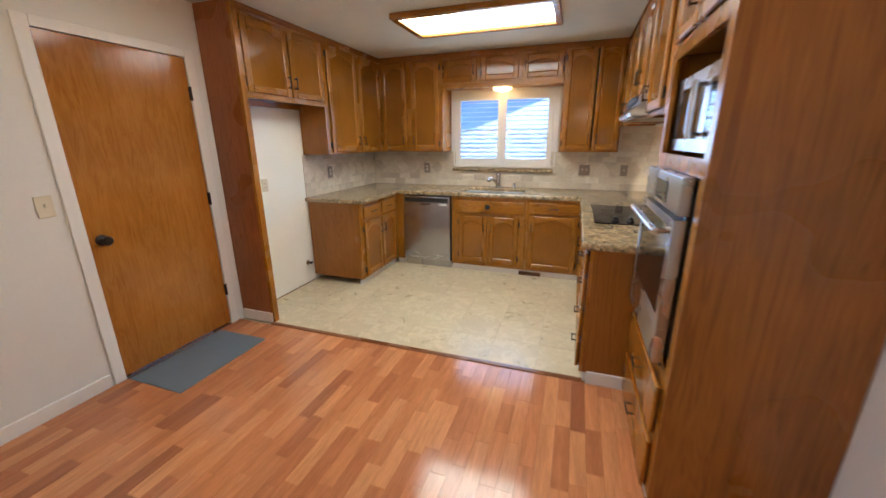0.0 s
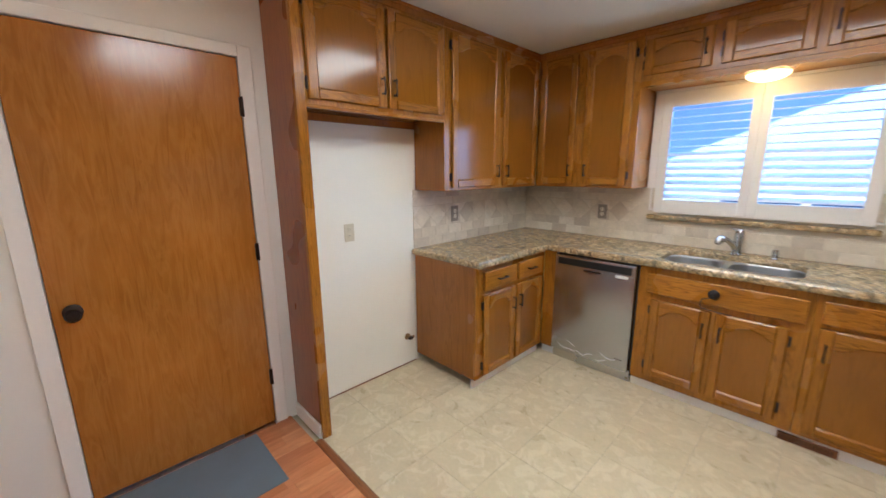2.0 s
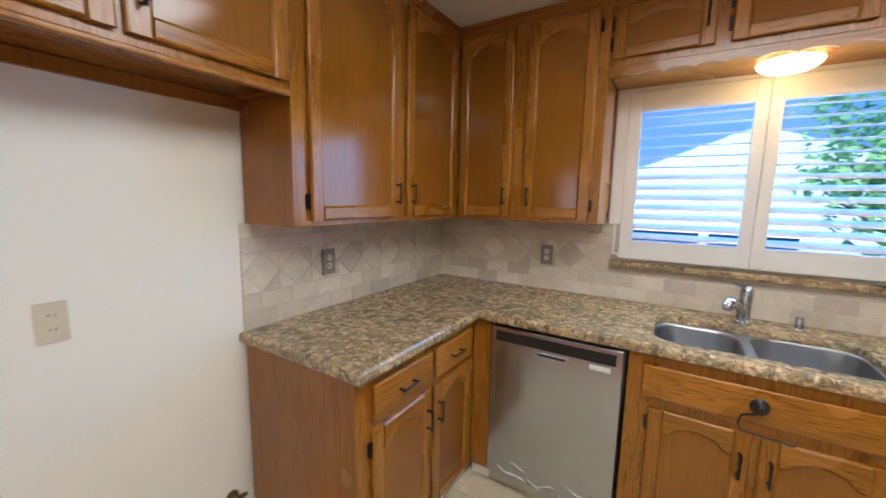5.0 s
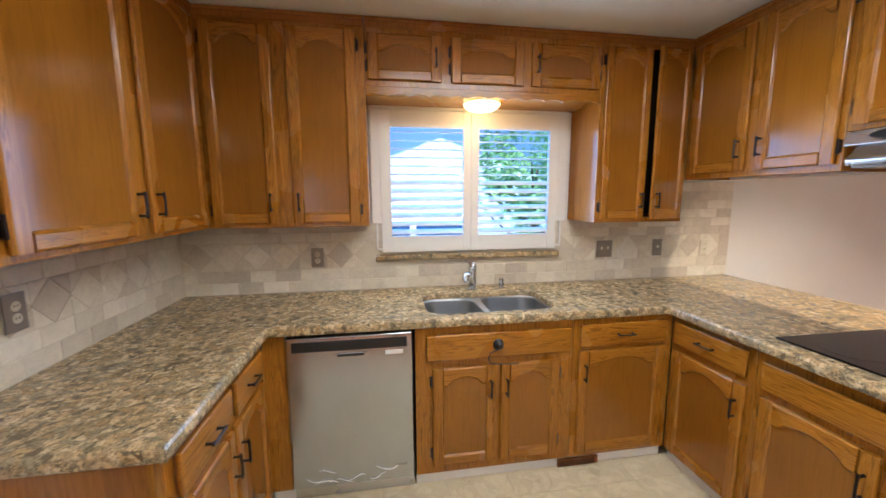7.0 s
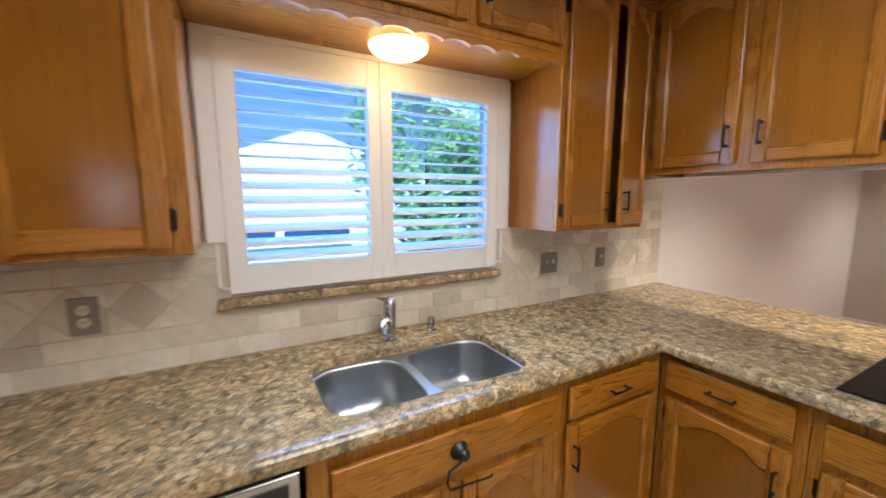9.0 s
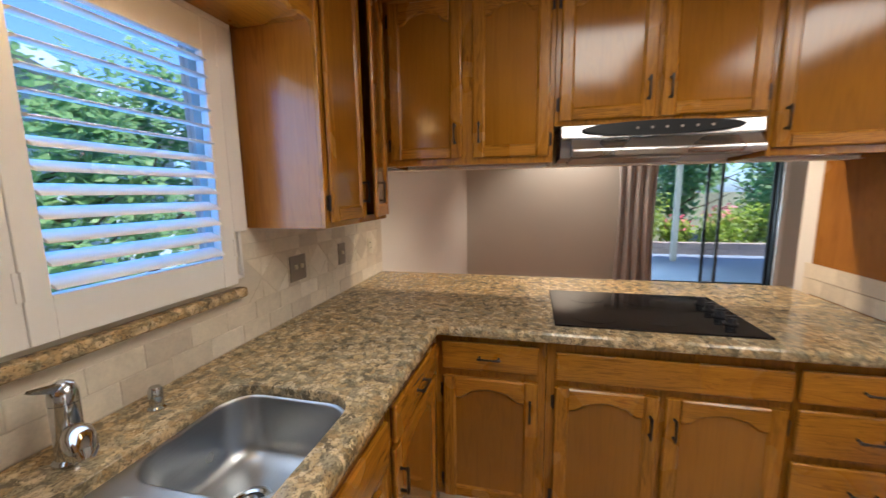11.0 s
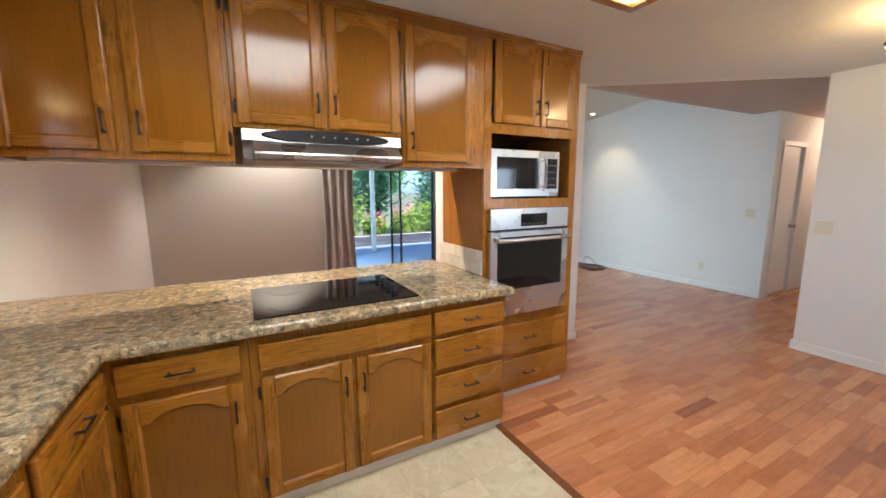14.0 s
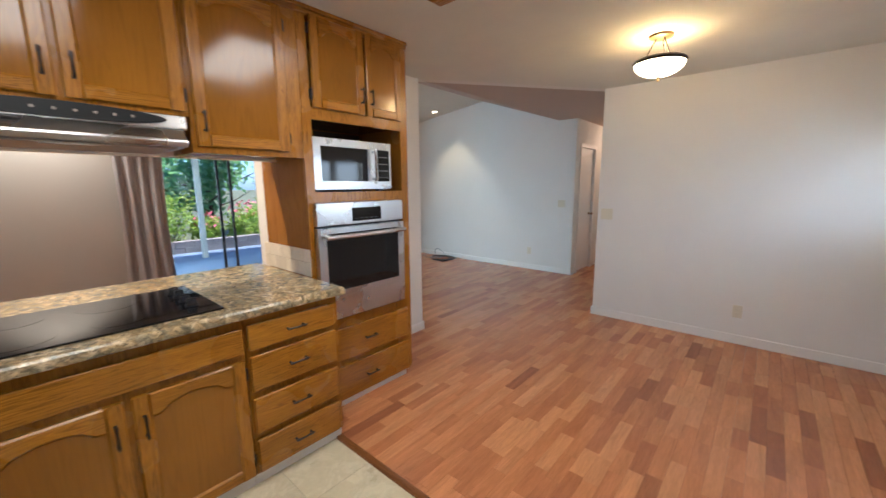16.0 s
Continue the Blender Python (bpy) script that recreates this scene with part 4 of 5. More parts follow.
fill += [top.edges.get((hoops[0][i], hoops[0][(i + 1) % n])) for i in range(n)]
bmesh.ops.triangle_fill(top, use_beauty=True, edges=fill)
c = thing("countertop", pose(0, 0, 0), "polished tan and brown granite countertop in a U shape", "countertop")
part("slab", top, M_GRANITE, c, "flat polished granite slab", True, 25)
part("edge", bm, M_GRANITE, c, "rounded granite edge", True, 25)

s = thing("sink", pose(-0.42, 4.55, CT - 0.03), "double-bowl undermount stainless steel sink", "sink")
bm = bmesh.new()
ring = [bm.verts.new((*q, -0.0005)) for q in rounded(BOWLS[0][0] + 0.42 - 0.02, BOWLS[1][1] + 0.42 + 0.02, 4.334 - 4.55, 4.762 - 4.55, 0.10)]
fill = [bm.edges.new((ring[i], ring[(i + 1) % len(ring)])) for i in range(len(ring))]
for bx in BOWLS:
    q = rounded(bx[0] + 0.417, bx[1] + 0.423, bx[2] - 4.553, bx[3] - 4.547, 0.098, 8)
    ring = [bm.verts.new((*p, -0.0005)) for p in q]
    fill += [bm.edges.new((ring[i], ring[(i + 1) % len(ring)])) for i in range(len(ring))]
bmesh.ops.triangle_fill(bm, use_beauty=True, edges=fill)
part("flange", bm, M_SINK, s, "flat steel rim and bridge between the bowls")
for bx in BOWLS:
    x0, x1, y0, y1 = (bx[0] + 0.42, bx[1] + 0.42, bx[2] - 4.55, bx[3] - 4.55)
    bm = bmesh.new()
    rings = []
    for ins, z in ((-0.003, -0.0005), (0.001, -0.002), (0.0035, -0.006), (0.005, -0.014), (0.012, -0.125), (0.017, -0.150), (0.028, -0.168), (0.045, -0.179), (0.07, -0.185), (0.11, -0.188)):
        rings.append([bm.verts.new((*q, z)) for q in rounded(x0 + ins, x1 - ins, y0 + ins, y1 - ins, max(0.035, 0.095 - ins * 0.55), 8)])
    for A, B in zip(rings, rings[1:]):
        n = len(A)
        for i in range(n):
            bm.faces.new((A[i], A[(i + 1) % n], B[(i + 1) % n], B[i]))
    bm.faces.new(rings[-1])
    bowl = part("bowl", bm, M_SINK, s, "", True, 80)
    bm = bmesh.new()
    lathe(bm, [(0.056, -0.1875), (0.054, -0.184), (0.042, -0.184), (0.036, -0.1865), (0.02, -0.187), (0.018, -0.179), (0.008, -0.177)], 28, ((x0 + x1) / 2, (y0 + y1) / 2 + 0.02, 0))
    drain = part("drain", bm, M_CHROME, bowl, "chrome drain basket", True)
    bm = bmesh.new()
    lathe(bm, [(0.034, -0.1862), (0.034, -0.1852), (0.021, -0.1852)], 24, ((x0 + x1) / 2, (y0 + y1) / 2 + 0.02, 0))
    part("drain_slot", bm, M_BLACK, bowl, "dark ring of the strainer")

fa = thing("faucet", pose(-0.42, 4.84, CT), "chrome pull-out kitchen faucet", "faucet")
bm = bmesh.new()
tube(bm, [(0, 0, 0), (0, 0, 0.006), (0, 0, 0.012), (0.001, 0.001, 0.06), (0.003, 0.003, 0.11), (0.004, 0.004, 0.128)], [0.033, 0.033, 0.0265, 0.0255, 0.026, 0.0255], 24)
part("body", bm, M_CHROME, fa, "", True)
bm = bmesh.new()
tube(bm, [(0.004, 0.004, 0.130), (0.005, 0.005, 0.15), (0.004, 0.005, 0.165), (0.0, 0.004, 0.172)], [0.0262, 0.0258, 0.0215, 0.012], 24)
prism(bm, [(-0.05, 0.176), (-0.046, 0.180), (0.0, 0.172), (0.004, 0.160), (-0.012, 0.158)], 'y', -0.006, 0.012)
part("lever", bm, M_CHROME, fa, "slanted chrome cap with a lever lip", True)
bm = bmesh.new()
tube(bm, [(-0.006, -0.012, 0.04), (-0.024, -0.05, 0.078), (-0.044, -0.095, 0.108), (-0.058, -0.125, 0.118)], [0.0185, 0.0175, 0.0165, 0.0165], 18)
part("spout", bm, M_CHROME, fa, "angled chrome spout", True)
bm = bmesh.new()
tube(bm, [(-0.056, -0.121, 0.117), (-0.062, -0.134, 0.119), (-0.072, -0.156, 0.114), (-0.080, -0.173, 0.100), (-0.083, -0.180, 0.090)], [0.018, 0.0235, 0.0255, 0.0225, 0.014], 20)
part("spray_head", bm, M_CHROME, fa, "rounded chrome spray head", True)
sd = thing("soap_dispenser", pose(-0.222, 4.85, CT), "short chrome air gap cap on the counter", "air gap")
bm = bmesh.new()
lathe(bm, [(0.022, 0), (0.022, 0.004), (0.017, 0.008), (0.017, 0.052), (0.013, 0.06)], 20)
part("cap", bm, M_CHROME, sd, "", True)

# towel ring on the false front
tr = thing("towel_ring", pose(-0.42, FYB - 0.022, 0.765), "black towel bar with a wire loop on the sink cabinet", "towel ring")
bm = bmesh.new()
lathe(bm, [(0.027, 0.0), (0.029, -0.008), (0.02, -0.016), (0.014, -0.03), (0.018, -0.036), (0.012, -0.044)], 20, (0, 0, 0), 'y')
part("knob", bm, M_BLACK, tr, "", True)
bm = bmesh.new()
tube(bm, [(0.02, -0.034, -0.005), (-0.05, -0.036, -0.03), (-0.058, -0.038, -0.06), (-0.05, -0.04, -0.085), (0.09, -0.04, -0.095), (0.097, -0.04, -0.088)], 0.0035, 8)
part("wire_bar", bm, M_BRONZE, tr, "thin bent wire bar", True)

# floor vent in the toe board
ve = thing("floor_vent", pose(-0.03, FYB + 0.012, 0.0), "brown louvred vent grille in the toe board", "vent")
boxpart("frame", (-0.02, 0.22, 0.0, 0.014, 0.002, 0.046), M_EDGE, ve, "", 0.002)
for i in range(16):
    boxpart("slat", (-0.008 + i * 0.0135, -0.003 + i * 0.0135, -0.004, 0.001, 0.008, 0.040), M_BRONZE, ve)

# ---- window with plantation shutters ----
wd = thing("window_1", pose(0, YN, 0), "white framed kitchen window above the sink", "window", kind="structure")
boxpart("casing", [(-1.045, -0.985, -0.032, -0.001, 1.338, 2.03), (0.178, 0.243, -0.032, -0.001, 1.338, 2.03), (-0.985, 0.178, -0.032, -0.001, 2.03, 2.048), (-1.045, 0.243, -0.034, -0.001, 2.03, 2.05)], M_WHITE, wd, "", 0.003)
boxpart("jamb", [(WX0, WX0 + 0.012, -0.02, 0.15, WZ0, WZ1), (WX1 - 0.012, WX1, -0.02, 0.15, WZ0, WZ1), (WX0, WX1, -0.02, 0.15, WZ1 - 0.012, WZ1), (WX0, WX1, -0.02, 0.15, WZ0, WZ0 + 0.012)], M_WHITE, wd)
boxpart("sash", [(WX0 + 0.012, WX0 + 0.045, 0.09, 0.125, WZ0 + 0.012, WZ1 - 0.012), (WX1 - 0.045, WX1 - 0.012, 0.09, 0.125, WZ0 + 0.012, WZ1 - 0.012), (-0.43, -0.385, 0.09, 0.125, WZ0 + 0.012, WZ1 - 0.012),
                 (WX0 + 0.045, WX1 - 0.045, 0.09, 0.125, WZ0 + 0.012, WZ0 + 0.04), (WX0 + 0.045, WX1 - 0.045, 0.09, 0.125, WZ1 - 0.04, WZ1 - 0.012)], M_WHITE, wd)
for a, b in ((WX0 + 0.045, -0.43), (-0.385, WX1 - 0.045)):
    g = boxpart("pane", (a, b, 0.104, 0.108, WZ0 + 0.04, WZ1 - 0.04), M_GLASS, wd, "clear glass pane")
    g.visible_shadow = False
sl = thing("window_ledge", pose(-0.41, YN, 1.098), "brown granite ledge under the window", "sill")
bm = bmesh.new()
box(bm, -0.618, 0.618, -0.045, -0.001, 0.0, 0.036)
soften(bm, 0.012, 3)
part("slab", bm, M_GRANITE, sl, "", True)


def shutter(x0, x1, o0, o1, base=None, tilts=(25, 6), label="white plantation shutter with open louvres"):
    """Panel from x0 to x1 with louvres between o0 and o1."""
    sh = thing("shutter", base or pose((x0 + x1) / 2, YN - 0.034, 1.152), label, "shutter", "window shutters")
    cx = (x0 + x1) / 2
    zb, zt = 1.255 - 1.152, 1.925 - 1.152
    boxpart("stile", (x0 - cx, o0 - cx, 0.0, 0.03, 0.0, 0.876), M_SHUT, sh, "", 0.002)
    boxpart("stile", (o1 - cx, x1 - cx, 0.0, 0.03, 0.0, 0.876), M_SHUT, sh, "", 0.002)
    boxpart("bottom_rail", (o0 - cx, o1 - cx, 0.001, 0.029, 0.0, zb), M_SHUT, sh, "", 0.002)
    boxpart("top_rail", (o0 - cx, o1 - cx, 0.001, 0.029, zt, 0.876), M_SHUT, sh, "", 0.002)
    for xa in (x0 - cx + 0.001, x1 - cx - 0.011):
        for z in (0.10, 0.74):
            boxpart("hinge", (xa, xa + 0.010, -0.004, -0.0005, z, z + 0.065), M_SHUT, sh, "small painted hinge leaf", 0.001)
    n = 13
    pitch = (zt - zb) / n
    for i in range(n):
        z = zb + pitch * (i + 0.5)
        tilt = tilts[0] if i < 7 else tilts[1]
        bm = bmesh.new()
        prof = [(0.032 * math.cos(radians(a)), 0.0048 * math.sin(radians(a))) for a in range(0, 360, 30)]
        prism(bm, prof, 'x', o0 - cx + 0.001, o1 - cx - 0.001)
        lv = part("louvre", bm, M_SHUT, sh, "", True, 60)
        lv.matrix_local = pose(0, 0.015, z, tilt, 0, 0)
    return sh


shutter(-0.984, -0.4125, -0.922, -0.463)
shutter(-0.4105, 0.177, -0.360, 0.116)

for yc, ya, yb in ((-0.055, -0.36, 0.249), (0.555, 0.251, 0.86)):
    shutter(ya, yb, ya + 0.055, yb - 0.055, pose(XW + 0.022, yc, 1.04, 0, 0, 90), (10, 10), "white plantation shutter on the dining room window")
w2 = thing("window_2", pose(XW - 0.012, 0.25, 0), "white framed dining room window", "window", kind="structure")
boxpart("casing", [(0.0, 0.034, -0.67, -0.611, 0.98, 1.98), (0.0, 0.034, 0.611, 0.67, 0.98, 1.98), (0.0, 0.034, -0.67, 0.67, 1.917, 1.98), (0.0, 0.034, -0.67, 0.67, 0.975, 1.038)], M_WHITE, w2)
boxpart("frame", [(-0.14, -0.10, -0.61, -0.57, 0.98, 1.98), (-0.14, -0.10, 0.57, 0.61, 0.98, 1.98), (-0.14, -0.10, -0.57, 0.57, 0.98, 1.02), (-0.14, -0.10, -0.57, 0.57, 1.94, 1.98)], M_WHITE, w2)

# ---- door in the west wall ----
dr = thing("door_1", pose(XW, DY0, 0), "closed flat birch door with a brass knob", "door", kind="structure")
boxpart("leaf", (-0.045, -0.006, 0.003, DY1 - DY0 - 0.003, 0.018, DZ - 0.004), M_DOOR, dr, "", 0.002)
cw = 0.066
H = DY1 - DY0
boxpart("casing", [(-0.012, 0.004, -cw, 0.0, 0.0, DZ + cw - 0.012), (-0.012, 0.004, H, H + cw, 0.0, DZ + cw - 0.012), (-0.012, 0.004, 0.0, H, DZ, DZ + cw - 0.012)], M_WHITE, dr, "white painted door casing", 0.003)
boxpart("threshold", (-0.06, 0.006, 0.0, H, 0.0, 0.012), M_STEEL, dr, "thin metal threshold")
for z in (0.31, 1.058, 1.806):
    bm = bmesh.new()
    box(bm, -0.008, 0.002, H - 0.012, H + 0.012, z - 0.045, z + 0.045)
    tube(bm, [(0.004, H, z - 0.048), (0.004, H, z + 0.048)], 0.006, 8)
    part("hinge", bm, M_BRONZE, dr, "dark bronze hinge")
bm = bmesh.new()
lathe(bm, [(0.033, -0.006), (0.033, 0.0), (0.025, 0.004), (0.012, 0.008), (0.012, 0.032), (0.024, 0.042), (0.028, 0.055), (0.022, 0.066), (0.012, 0.07)], 24, (0, 0.066, 0.915), 'x')
part("knob", bm, M_BRONZE, dr, "round dark bronze knob", True)
boxpart("stop", [(-0.15, -0.046, -0.003, 0.03, 0.0, DZ), (-0.15, -0.046, H - 0.03, H + 0.003, 0.0, DZ), (-0.15, -0.046, 0.0, H, DZ - 0.03, DZ + 0.003), (-0.15, -0.062, 0.02, H - 0.02, 0.0, 0.02)], M_WHITE, dr)
boxpart("strike", (-0.014, 0.0055, -0.008, -0.001, 1.80, 1.86), M_IVORY, dr)
mt = thing("door_mat", pose(-1.94, 1.90, 0), "thin blue-grey mat lying at the door", "mat")
bm = bmesh.new()
box(bm, -0.215, 0.245, -0.345, 0.345, 0.0, 0.006)
soften(bm, 0.002, 1)
part("sheet", bm, M_MAT, mt)

# ---- plates on the walls ----
def plate(m, kind, label, category, material=M_IVORY, w=0.07, h=0.115, inner=M_IVORY):
    """Local x right, z up, -y towards the room."""
    o = thing("wall_outlet" if kind == 'o' else "light_switch", m, label, category)
    boxpart("cover", (-w / 2, w / 2, -0.007, 0.0, -h / 2, h / 2), material, o, "", 0.003, 2)
    if kind == 'o':
        for z in (-0.02, 0.02):
            bm = bmesh.new()
            lathe(bm, [(0.017, -0.006), (0.017, -0.0095), (0.015, -0.01)], 16, (0, 0, z), 'y')
            q = part("socket", bm, inner, o, "", True)
            boxpart("slot", [(-0.007, -0.005, -0.0108, -0.0098, z - 0.003, z + 0.006), (0.005, 0.007, -0.0108, -0.0098, z - 0.003, z + 0.006)], M_BLACK, q)
    else:
        n = max(1, round(w / 0.07))
        for i in range(n):
            x = (i - (n - 1) / 2) * 0.046
            boxpart("toggle", (x - 0.006, x + 0.006, -0.017, -0.006, -0.004, 0.016), inner, o, "", 0.002)
    return o


yt = YN - 0.010
plate(pose(-1.387, yt, 1.128), 'o', "pewter outlet plate on the stone backsplash", "outlet", M_PEWTER, 0.075, 0.12)
plate(pose(0.56, yt, 1.135), 's', "double pewter switch plate on the backsplash", "switch", M_PEWTER, 0.118, 0.118)
plate(pose(0.975, yt, 1.135), 's', "single pewter switch plate on the backsplash", "switch", M_PEWTER, 0.075, 0.12)
plate(pose(1.36, yt, 1.13), 'o', "ivory outlet plate at the backsplash end", "outlet", M_IVORY, 0.06, 0.1)
plate(pose(XW + 0.012, 3.90, 1.14, 0, 0, 90), 'o', "pewter outlet plate on the side backsplash", "outlet", M_PEWTER, 0.078, 0.125, M_IVORY)
plate(pose(XW, 2.93, 1.095, 0, 0, 90), 'o', "ivory outlet plate in the fridge recess", "outlet")
plate(pose(XW - 0.012, 1.41, 1.15, 0, 0, 90), 's', "ivory switch plate beside the door", "switch", M_IVORY, 0.075, 0.115)
plate(pose(0.165, YS, 1.13, 0, 0, 180), 's', "double ivory switch plate near the wall corner", "switch", M_IVORY, 0.118, 0.115)
plate(pose(-1.02, YS, 0.30, 0, 0, 180), 'o', "ivory outlet plate low on the dining wall", "outlet")
plate(pose(1.40, YF, 1.144, 0, 0, 180), 's', "ivory switch plate on the living room wall", "switch", M_IVORY, 0.118, 0.115)
plate(pose(1.95, YF, 0.32, 0, 0, 180), 'o', "ivory outlet plate low on the living room wall", "outlet")
va = thing("water_valve", pose(XW, 3.385, 0.226), "small water valve in the fridge recess", "valve")
bm = bmesh.new()
lathe(bm, [(0.026, 0.0), (0.026, 0.004), (0.01, 0.008), (0.01, 0.04)], 16, (0, 0, 0), 'x')
part("stub_pipe", bm, M_BRASS, va, "", True)
bm = bmesh.new()
lathe(bm, [(0.02, 0.036), (0.022, 0.042), (0.02, 0.05)], 14, (0, 0, 0), 'x', 0.6)
part("handle", bm, M_BRONZE, va, "", True)
bm = bmesh.new()
tube(bm, [(0.025, 0.0, 0), (0.028, 0.045, -0.004)], 0.009, 10)
part("spout", bm, M_BRASS, va, "", True)

# ---- ceiling lights ----
def ceiling_light(x0, x1, y0, y1):
    o = thing("ceiling_light", pose((x0 + x1) / 2, (y0 + y1) / 2, ZC), "lit fluorescent ceiling light in an oak frame", "ceiling light", "fluorescent lights")
    a, b = (x1 - x0) / 2, (y1 - y0) / 2
    f, d = 0.05, 0.045
    bm = bmesh.new()
    for q in ((-a, a, -b, -b + f), (-a, a, b - f, b), (-a, -a + f, -b + f, b - f), (a - f, a, -b + f, b - f)):
        box(bm, *q, -d, -0.001)
    soften(bm, 0.006, 2)
    part("frame", bm, M_OAK_X, o, "honey oak frame")
    bm = bmesh.new()
    box(bm, -a + f, a - f, -b + f, b - f, -0.02, -0.012)
    part("diffuser", bm, M_DIFFUSER, o, "glowing ribbed diffuser")
    return o


ceiling_light(-0.985, 0.268, 3.18, 3.805)
ceiling_light(-0.985, 0.268, 1.945, 2.57)


def bowl_lamp(m, r, drop, label, stem):
    o = thing("pendant_lamp" if stem else "dome_lamp", m, label, "lamp")
    bm = bmesh.new()
    lathe(bm, [(0.075 if stem else r * 0.7, 0.0), (0.072 if stem else r * 0.7, -0.014), (0.03, -0.022)], 28)
    part("canopy", bm, M_BRASS if stem else M_WHITE, o, "round ceiling canopy", True)
    z = -drop
    sag = 0.58 if stem else 0.42
    if stem:
        for k in range(3):
            a = radians(120 * k + 20)
            bm = bmesh.new()
            tube(bm, [(0.03 * math.cos(a), 0.03 * math.sin(a), -0.02), (r * 0.62 * math.cos(a), r * 0.62 * math.sin(a), z - 0.006)], 0.0035, 6)
            part("rod", bm, M_BRONZE, o, "thin bronze rod")
        bm = bmesh.new()
        lathe(bm, [(r * 0.9, z), (r * 1.0, z - 0.004), (r * 1.06, z - 0.016), (r * 1.0, z - 0.03), (r * 0.93, z - 0.024)], 40)
        part("rim", bm, M_BRONZE, o, "dark bronze rim", True)
    bm = bmesh.new()
    prof = [(r * math.cos(radians(a)), z - 0.02 - r * sag * math.sin(radians(a))) for a in range(0, 86, 8)]
    lathe(bm, prof + [(0.006, z - 0.02 - r * sag)], 36)
    sh = part("shade", bm, M_BOWL if stem else M_DOME, o, "glowing frosted glass bowl", True)
    sh.visible_shadow = False
    if not stem:
        return o
    bm = bmesh.new()
    zz = z - 0.02 - r * sag
    lathe(bm, [(0.012, zz + 0.002), (0.014, zz - 0.008), (0.008, zz - 0.014), (0.01, zz - 0.024), (0.004, zz - 0.032)], 14)
    part("finial", bm, M_BRASS, o, "", True)
    return o


bowl_lamp(pose(-0.49, 0.585, ZC), 0.155, 0.15, "bronze rimmed pendant bowl lamp, lit", True)
bowl_lamp(pose(-0.39, 4.76, 2.05), 0.108, -0.008, "small lit dome lamp under the valance", False)
dl = thing("downlight", pose(3.84, -1.95, 2.937 - 0.12 * (3.84 - RX)), "small recessed downlight in the vaulted ceiling", "downlight")
bm = bmesh.new()
lathe(bm, [(0.052, 0.0), (0.055, -0.006), (0.042, -0.008)], 24)
part("ring", bm, M_WHITE, dl, "", True)
bm = bmesh.new()
lathe(bm, [(0.038, -0.006), (0.034, -0.011), (0.015, -0.012)], 20)
part("bulb", bm, M_SPOT, dl, "", True)

# ---- sliding door and curtain in the living room ----
sd = thing("sliding_door", pose(XE, SY0, 0), "dark framed sliding glass door to the patio", "door", kind="structure")
W = SY1 - SY0
boxpart("frame", [(0.02, 0.12, 0.0, 0.03, 0.0, SZ), (0.02, 0.12, W - 0.03, W, 0.0, SZ), (0.02, 0.12, 0.03, W - 0.03, SZ - 0.03, SZ), (0.02, 0.12, 0.03, W - 0.03, 0.0, 0.03)], M_BLACK, sd)
for yy, xx in ((3.35, 4.75), (3.5, 1.56)):
    zc = RZ - (0.12 * (xx - RX) if xx > RX else 0.341 * (RX - xx))
    copy_thing(dl, pose(xx, yy, zc))
for a, b, x in ((0.03, 0.90, 0.085), (0.70, W - 0.03, 0.045)):
    q = boxpart("leaf_frame", [(x, x + 0.03, a, a + 0.035, 0.03, SZ - 0.03), (x, x + 0.03, b - 0.035, b, 0.03, SZ - 0.03), (x, x + 0.03, a + 0.035, b - 0.035, SZ - 0.075, SZ - 0.03), (x, x + 0.03, a + 0.035, b - 0.035, 0.03, 0.09)], M_BLACK, sd, "dark metal leaf frame")
    g = boxpart("pane", (x + 0.012, x + 0.016, a + 0.035, b - 0.035, 0.09, SZ - 0.075), M_GLASS, q, "clear glass pane")
    g.visible_shadow = False
boxpart("casing", [(-0.012, 0.02, -0.06, 0.0, 0.0, SZ + 0.06), (-0.012, 0.02, W, W + 0.06, 0.0, SZ + 0.06), (-0.012, 0.02, 0.0, W, SZ, SZ + 0.06)], M_WHITE, sd, "white casing")


def curtain(y0, y1, z0, z1, waves):
    cu = thing("curtain", pose(XE - 0.10, (y0 + y1) / 2, z1), "long taupe curtain drawn to the side", "curtain")
    n = waves * 10
    half = (y1 - y0) / 2
    bm = bmesh.new()
    rows = []
    for j, z in enumerate(np.linspace(z0 - z1, 0, 12)):
        k = 1 - 0.12 * math.sin((z - (z0 - z1)) / (z1 - z0) * math.pi)
        front, back = [], []
        for i in range(n + 1):
            u = i / n
            x = 0.035 * math.sin(u * waves * 2 * math.pi + 0.4 * math.sin(z * 2)) + 0.01 * math.sin(u * 7 + z * 3)
            y = (-half + 2 * half * u) * k
            front.append(bm.verts.new((x - 0.002, y, z)))
            back.append(bm.verts.new((x + 0.002, y, z)))
        rows.append((front, back))
    for (f0, b0), (f1, b1) in zip(rows, rows[1:]):
        for i in range(n):
            bm.faces.new((f0[i], f1[i], f1[i + 1], f0[i + 1]))
            bm.faces.new((b0[i], b0[i + 1], b1[i + 1], b1[i]))
    part("cloth", bm, M_CURTAIN, cu, "", True, 80)
    bm = bmesh.new()
    tube(bm, [(0, -half - 1.9, 0.01), (0, half + 0.1, 0.01)], 0.011, 10)
    part("rod", bm, M_BRONZE, cu, "dark curtain rod", True)
    for y in (-half - 1.85, half + 0.05):
        bm = bmesh.new()
        tube(bm, [(0, y, 0.01), (0.10, y, 0.01)], 0.008, 8)
        part("bracket", bm, M_BRONZE, cu)
    return cu


curtain(2.10, 2.66, 0.03, 2.16, 4)

